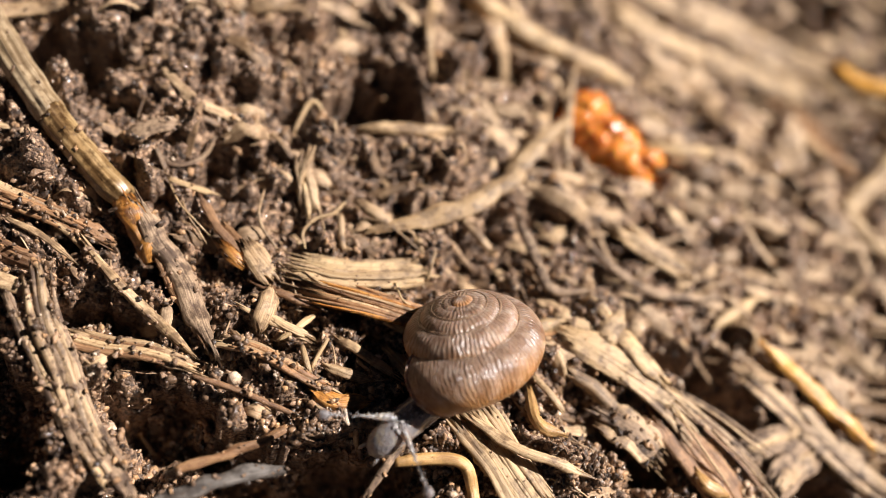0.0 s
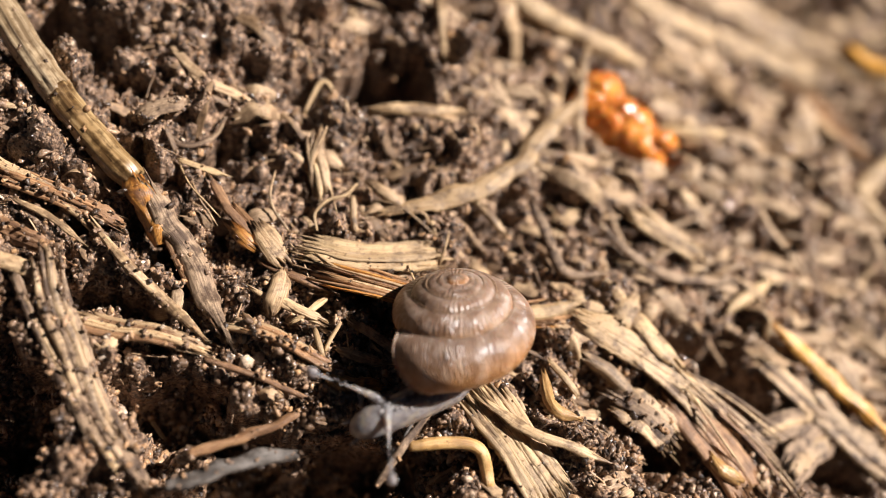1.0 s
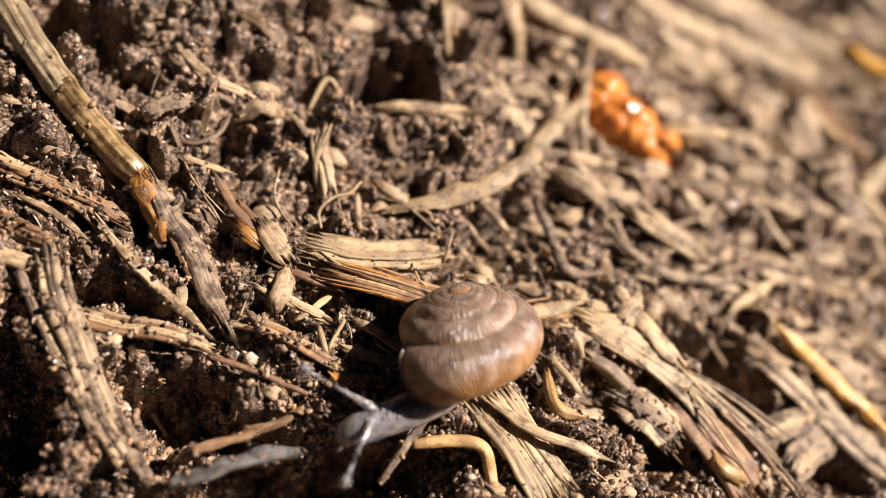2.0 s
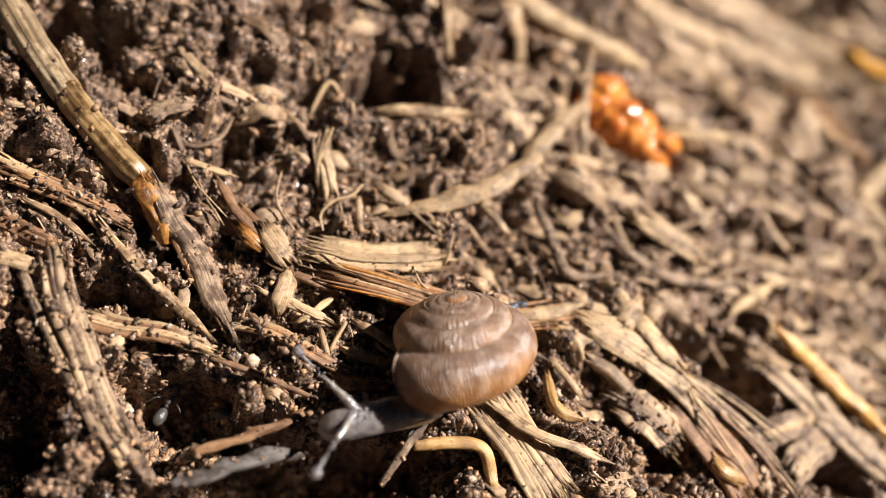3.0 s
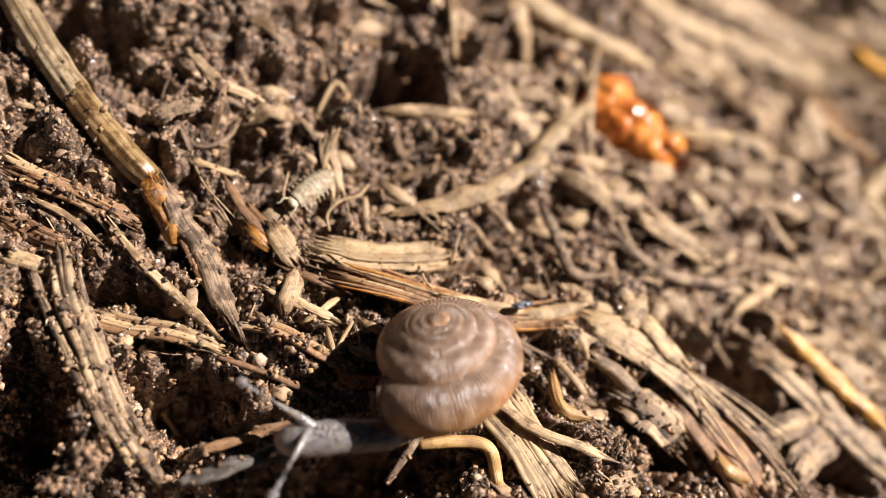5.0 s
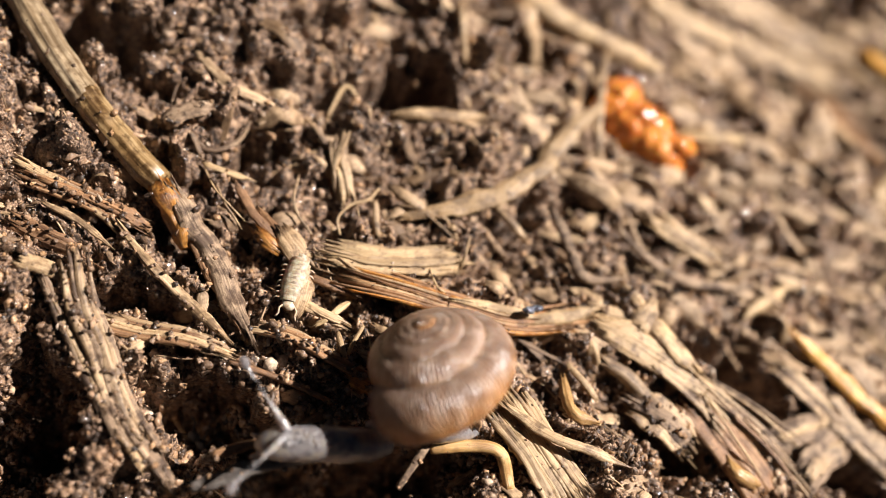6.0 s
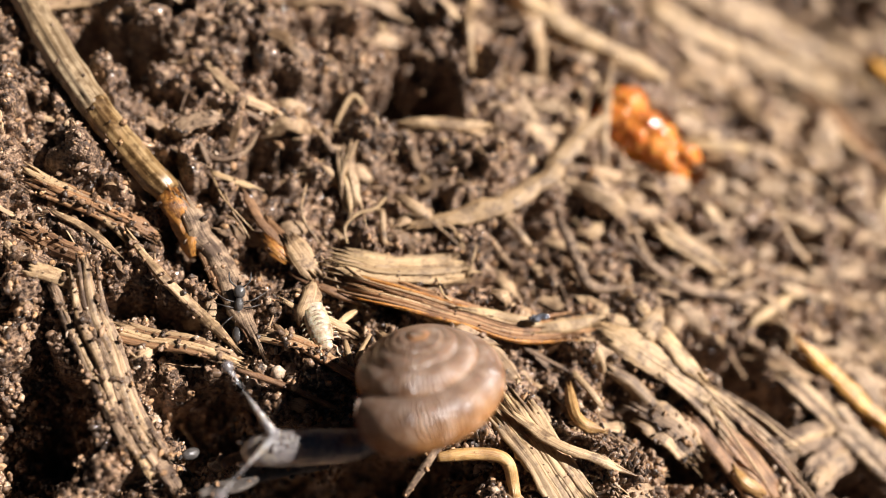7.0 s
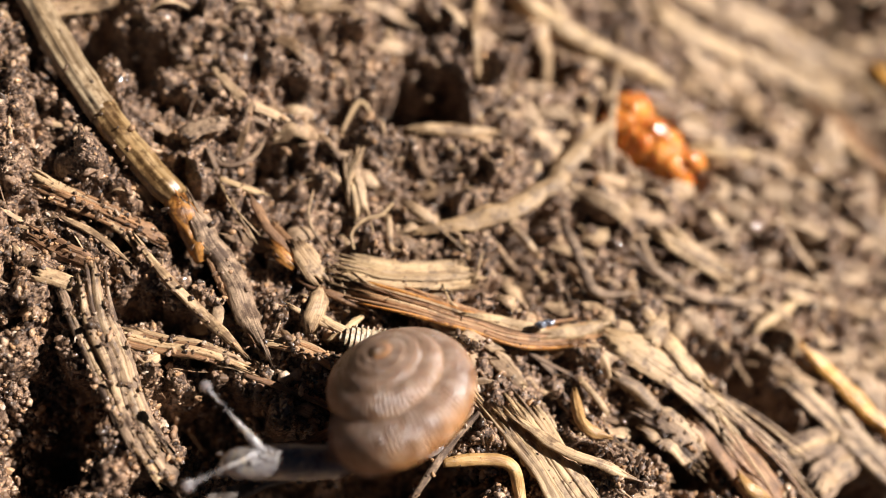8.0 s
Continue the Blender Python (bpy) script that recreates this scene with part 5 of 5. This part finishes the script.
    walk(SNAIL_FEELERS[0], [
        (0.00, pose(-0.000563, -0.000429, 0.000350, 0.00, -9.92, -37.87)),
        (0.50, pose(-0.000330, -0.000533, 0.000350, 0.00, -10.38, -48.56)),
        (1.00, pose(-0.000494, -0.000619, 0.000350, 0.00, -9.09, -41.71)),
        (1.50, pose(-0.000553, -0.000626, 0.000350, 0.00, -7.78, -43.68)),
        (3.00, pose(-0.000386, -0.000628, 0.000350, -0.00, -7.24, -55.65)),
        (3.50, pose(-0.000311, -0.000586, 0.000350, -0.00, -8.26, -42.54)),
        (4.00, pose(-0.000280, -0.000608, 0.000350, 0.00, -8.34, -34.71)),
        (4.50, pose(-0.000279, -0.000615, 0.000350, 0.00, -7.91, -29.10)),
        (6.00, pose(-0.000037, -0.000573, 0.000350, 0.00, -9.25, -55.04)),
        (6.50, pose(-0.000049, -0.000605, 0.000350, 0.00, -11.25, -61.46)),
        (7.00, pose(-0.000052, -0.000712, 0.000350, -0.00, -11.12, -56.90)),
        (7.50, pose(-0.000181, -0.000629, 0.000350, 0.00, -10.11, -56.72)),
        (8.00, pose(-0.000343, -0.000658, 0.000350, -0.00, -10.13, -46.88)),
    ])
    walk(SNAIL_FEELERS[1], [
        (0.00, pose(-0.000563, -0.000029, 0.000350, -0.00, -8.71, 68.48)),
        (0.50, pose(-0.000330, -0.000133, 0.000350, 0.00, -8.93, 72.07)),
        (1.00, pose(-0.000494, -0.000219, 0.000350, -0.00, -11.57, 67.13)),
        (1.50, pose(-0.000553, -0.000226, 0.000350, 0.00, -8.57, 44.72)),
        (3.00, pose(-0.000386, -0.000228, 0.000350, 0.00, -13.09, 45.12)),
        (3.50, pose(-0.000311, -0.000186, 0.000350, 0.00, -10.43, 49.53)),
        (4.00, pose(-0.000280, -0.000208, 0.000350, -0.00, -9.79, 51.72)),
        (4.50, pose(-0.000279, -0.000215, 0.000350, 0.00, -10.87, 61.79)),
        (6.00, pose(-0.000037, -0.000173, 0.000350, 0.00, -12.65, 47.26)),
        (6.50, pose(-0.000049, -0.000205, 0.000350, -0.00, -13.14, 50.26)),
        (7.00, pose(-0.000052, -0.000312, 0.000350, -0.00, -10.41, 46.76)),
        (7.50, pose(-0.000181, -0.000229, 0.000350, 0.00, -11.89, 19.19)),
        (8.00, pose(-0.000343, -0.000258, 0.000350, 0.00, -16.49, 28.70)),
    ])
    walk(WOODLOUSE, [
        (0.00, pose(0.001966, 0.008799, -0.002196, 0.00, -12.80, -113.33)),
        (3.60, pose(0.000673, 0.007308, -0.001797, -0.00, -10.83, -113.37)),
        (3.80, pose(-0.000197, 0.006399, -0.000605, 0.00, 3.11, -112.65)),
        (4.00, pose(-0.001061, 0.005418, 0.000675, 0.00, 11.59, -131.58)),
        (4.20, pose(-0.002018, 0.004842, 0.001166, -0.00, 5.01, -159.67)),
        (4.40, pose(-0.003500, 0.004217, 0.001162, 0.00, 0.18, -179.02)),
        (4.50, pose(-0.004121, 0.004397, 0.001160, -0.00, -0.00, -178.92)),
        (4.70, pose(-0.005850, 0.004101, 0.001060, 0.00, 0.14, -168.09)),
        (5.30, pose(-0.007826, 0.002285, 0.000535, 0.00, 1.11, -110.54)),
        (5.80, pose(-0.008423, 0.000171, 0.000487, 0.00, 1.19, -83.15)),
        (6.00, pose(-0.009047, -0.001778, 0.000411, 0.00, 2.74, -106.19)),
        (6.20, pose(-0.008701, -0.003410, 0.000375, -0.00, -8.72, -93.36)),
        (6.50, pose(-0.008465, -0.003461, 0.000385, -0.00, -5.67, -76.62)),
        (7.00, pose(-0.008342, -0.003660, 0.000389, 0.00, -8.41, -75.40)),
        (7.50, pose(-0.007665, -0.004407, 0.000451, 0.00, -13.12, -71.35)),
        (7.80, pose(-0.007150, -0.004613, 0.000464, 0.00, -5.17, -45.11)),
        (8.00, pose(-0.006091, -0.004382, 0.000464, 0.00, -0.31, -11.70)),
    ])
    walk(ANT, [
        (0.00, pose(-0.015185, -0.005779, -0.006899, 0.00, -30.64, 31.30)),
        (2.50, pose(-0.015290, -0.006557, -0.006100, 0.00, -25.88, 76.91)),
        (2.80, pose(-0.014941, -0.006555, -0.004100, -0.00, -26.73, 89.26)),
        (2.90, pose(-0.014695, -0.006952, -0.004100, 0.00, -0.00, 90.21)),
        (3.00, pose(-0.014422, -0.006895, -0.004100, 0.00, -0.00, 61.04)),
        (3.10, pose(-0.014023, -0.006738, -0.004100, 0.00, -0.00, 29.90)),
        (3.30, pose(-0.012874, -0.006772, -0.004100, 0.00, -6.71, 1.29)),
        (3.40, pose(-0.012008, -0.006997, -0.004100, 0.00, -21.18, -23.73)),
        (3.50, pose(-0.010919, -0.007240, -0.002660, 0.00, -21.19, -33.27)),
        (3.70, pose(-0.009628, -0.008105, -0.002967, 0.00, 14.69, -18.71)),
        (4.50, pose(-0.009538, -0.008142, -0.006006, 0.00, 41.40, -144.08)),
        (5.80, pose(-0.012956, -0.009565, -0.006395, 0.00, 18.39, 121.98)),
        (6.10, pose(-0.013617, -0.009303, -0.004700, 0.00, 0.00, 127.75)),
        (6.30, pose(-0.013914, -0.008716, -0.004100, 0.00, -0.00, 132.54)),
        (6.40, pose(-0.015066, -0.007467, -0.004100, 0.00, -0.00, 113.66)),
        (6.50, pose(-0.015045, -0.006494, -0.004100, 0.00, -27.78, 89.34)),
        (6.60, pose(-0.014950, -0.006136, -0.004100, 0.00, -36.51, 60.37)),
        (6.70, pose(-0.014388, -0.005827, -0.002910, 0.00, -39.92, 46.89)),
        (6.80, pose(-0.013382, -0.004446, 0.000013, 0.00, -12.71, 64.38)),
        (6.90, pose(-0.012559, -0.003687, 0.000281, 0.00, 16.24, 77.12)),
        (7.00, pose(-0.012311, -0.002727, -0.000457, 0.00, -23.47, 87.81)),
        (7.10, pose(-0.012685, -0.001697, -0.001997, 0.00, 16.46, 113.94)),
        (7.25, pose(-0.013100, -0.000386, -0.002131, 0.00, -24.52, 114.12)),
        (7.50, pose(-0.013371, 0.000601, -0.002445, 0.00, -13.83, 99.78)),
        (8.00, pose(-0.013340, 0.000974, -0.002743, 0.00, -2.92, 94.21)),
    ])
    walk(ANT_OTHER, [
        (0.00, pose(-0.008637, -0.006787, -0.003820, 0.00, 6.62, 175.60)),
        (2.50, pose(-0.009978, -0.008011, -0.003240, 0.00, 19.86, 135.98)),
        (2.80, pose(-0.010540, -0.008046, -0.003045, 0.00, -25.89, -8.22)),
        (3.00, pose(-0.010734, -0.008016, -0.003526, 0.00, -23.99, -12.87)),
        (3.10, pose(-0.010859, -0.008021, -0.003984, 0.00, -28.35, -4.87)),
        (3.15, pose(-0.011438, -0.008061, -0.004100, 0.00, -0.00, 108.04)),
        (3.20, pose(-0.011933, -0.008105, -0.004100, 0.00, -0.00, -171.99)),
        (3.30, pose(-0.012581, -0.009161, -0.004100, 0.00, -15.39, -114.55)),
        (3.40, pose(-0.012413, -0.009325, -0.004100, -0.00, -17.41, -105.57)),
        (3.50, pose(-0.012576, -0.009998, -0.002468, 0.00, 32.29, -94.79)),
        (3.60, pose(-0.012478, -0.010302, -0.003169, 0.00, 29.42, -90.71)),
        (3.80, pose(-0.012326, -0.010309, -0.005733, 0.00, 25.94, -88.83)),
        (6.40, pose(-0.012588, -0.010295, -0.006773, -0.00, -20.82, -172.38)),
        (6.60, pose(-0.012905, -0.010488, -0.003564, 0.00, -22.42, 178.99)),
        (6.70, pose(-0.013437, -0.010567, -0.001971, 0.00, 19.52, 144.48)),
        (6.80, pose(-0.014415, -0.009970, -0.003800, 0.00, 0.00, 168.98)),
        (6.90, pose(-0.014747, -0.009647, -0.003900, 0.00, -22.68, 178.75)),
        (7.00, pose(-0.015774, -0.009660, -0.003379, -0.00, -22.83, -159.21)),
        (7.20, pose(-0.017293, -0.009775, -0.002223, 0.00, -10.44, 179.56)),
        (8.00, pose(-0.017814, -0.009340, -0.003596, 0.00, 13.91, 174.30)),
    ])
    for ant in (ANT, ANT_OTHER):
        for k, leg in enumerate(legs_of(ant)):
            base = leg.location.copy()
            rows = []
            for i in range(81):
                going = 2.5 < i * 0.1 < 3.9 or 6.0 < i * 0.1
                a = (16 if k % 2 else -16) * math.sin(i * 2.1) * (1 if going else 0)
                rows.append((i * 0.1, pose(base.x, base.y, base.z, 0, 0, a)))
            walk(leg, rows)


motions()
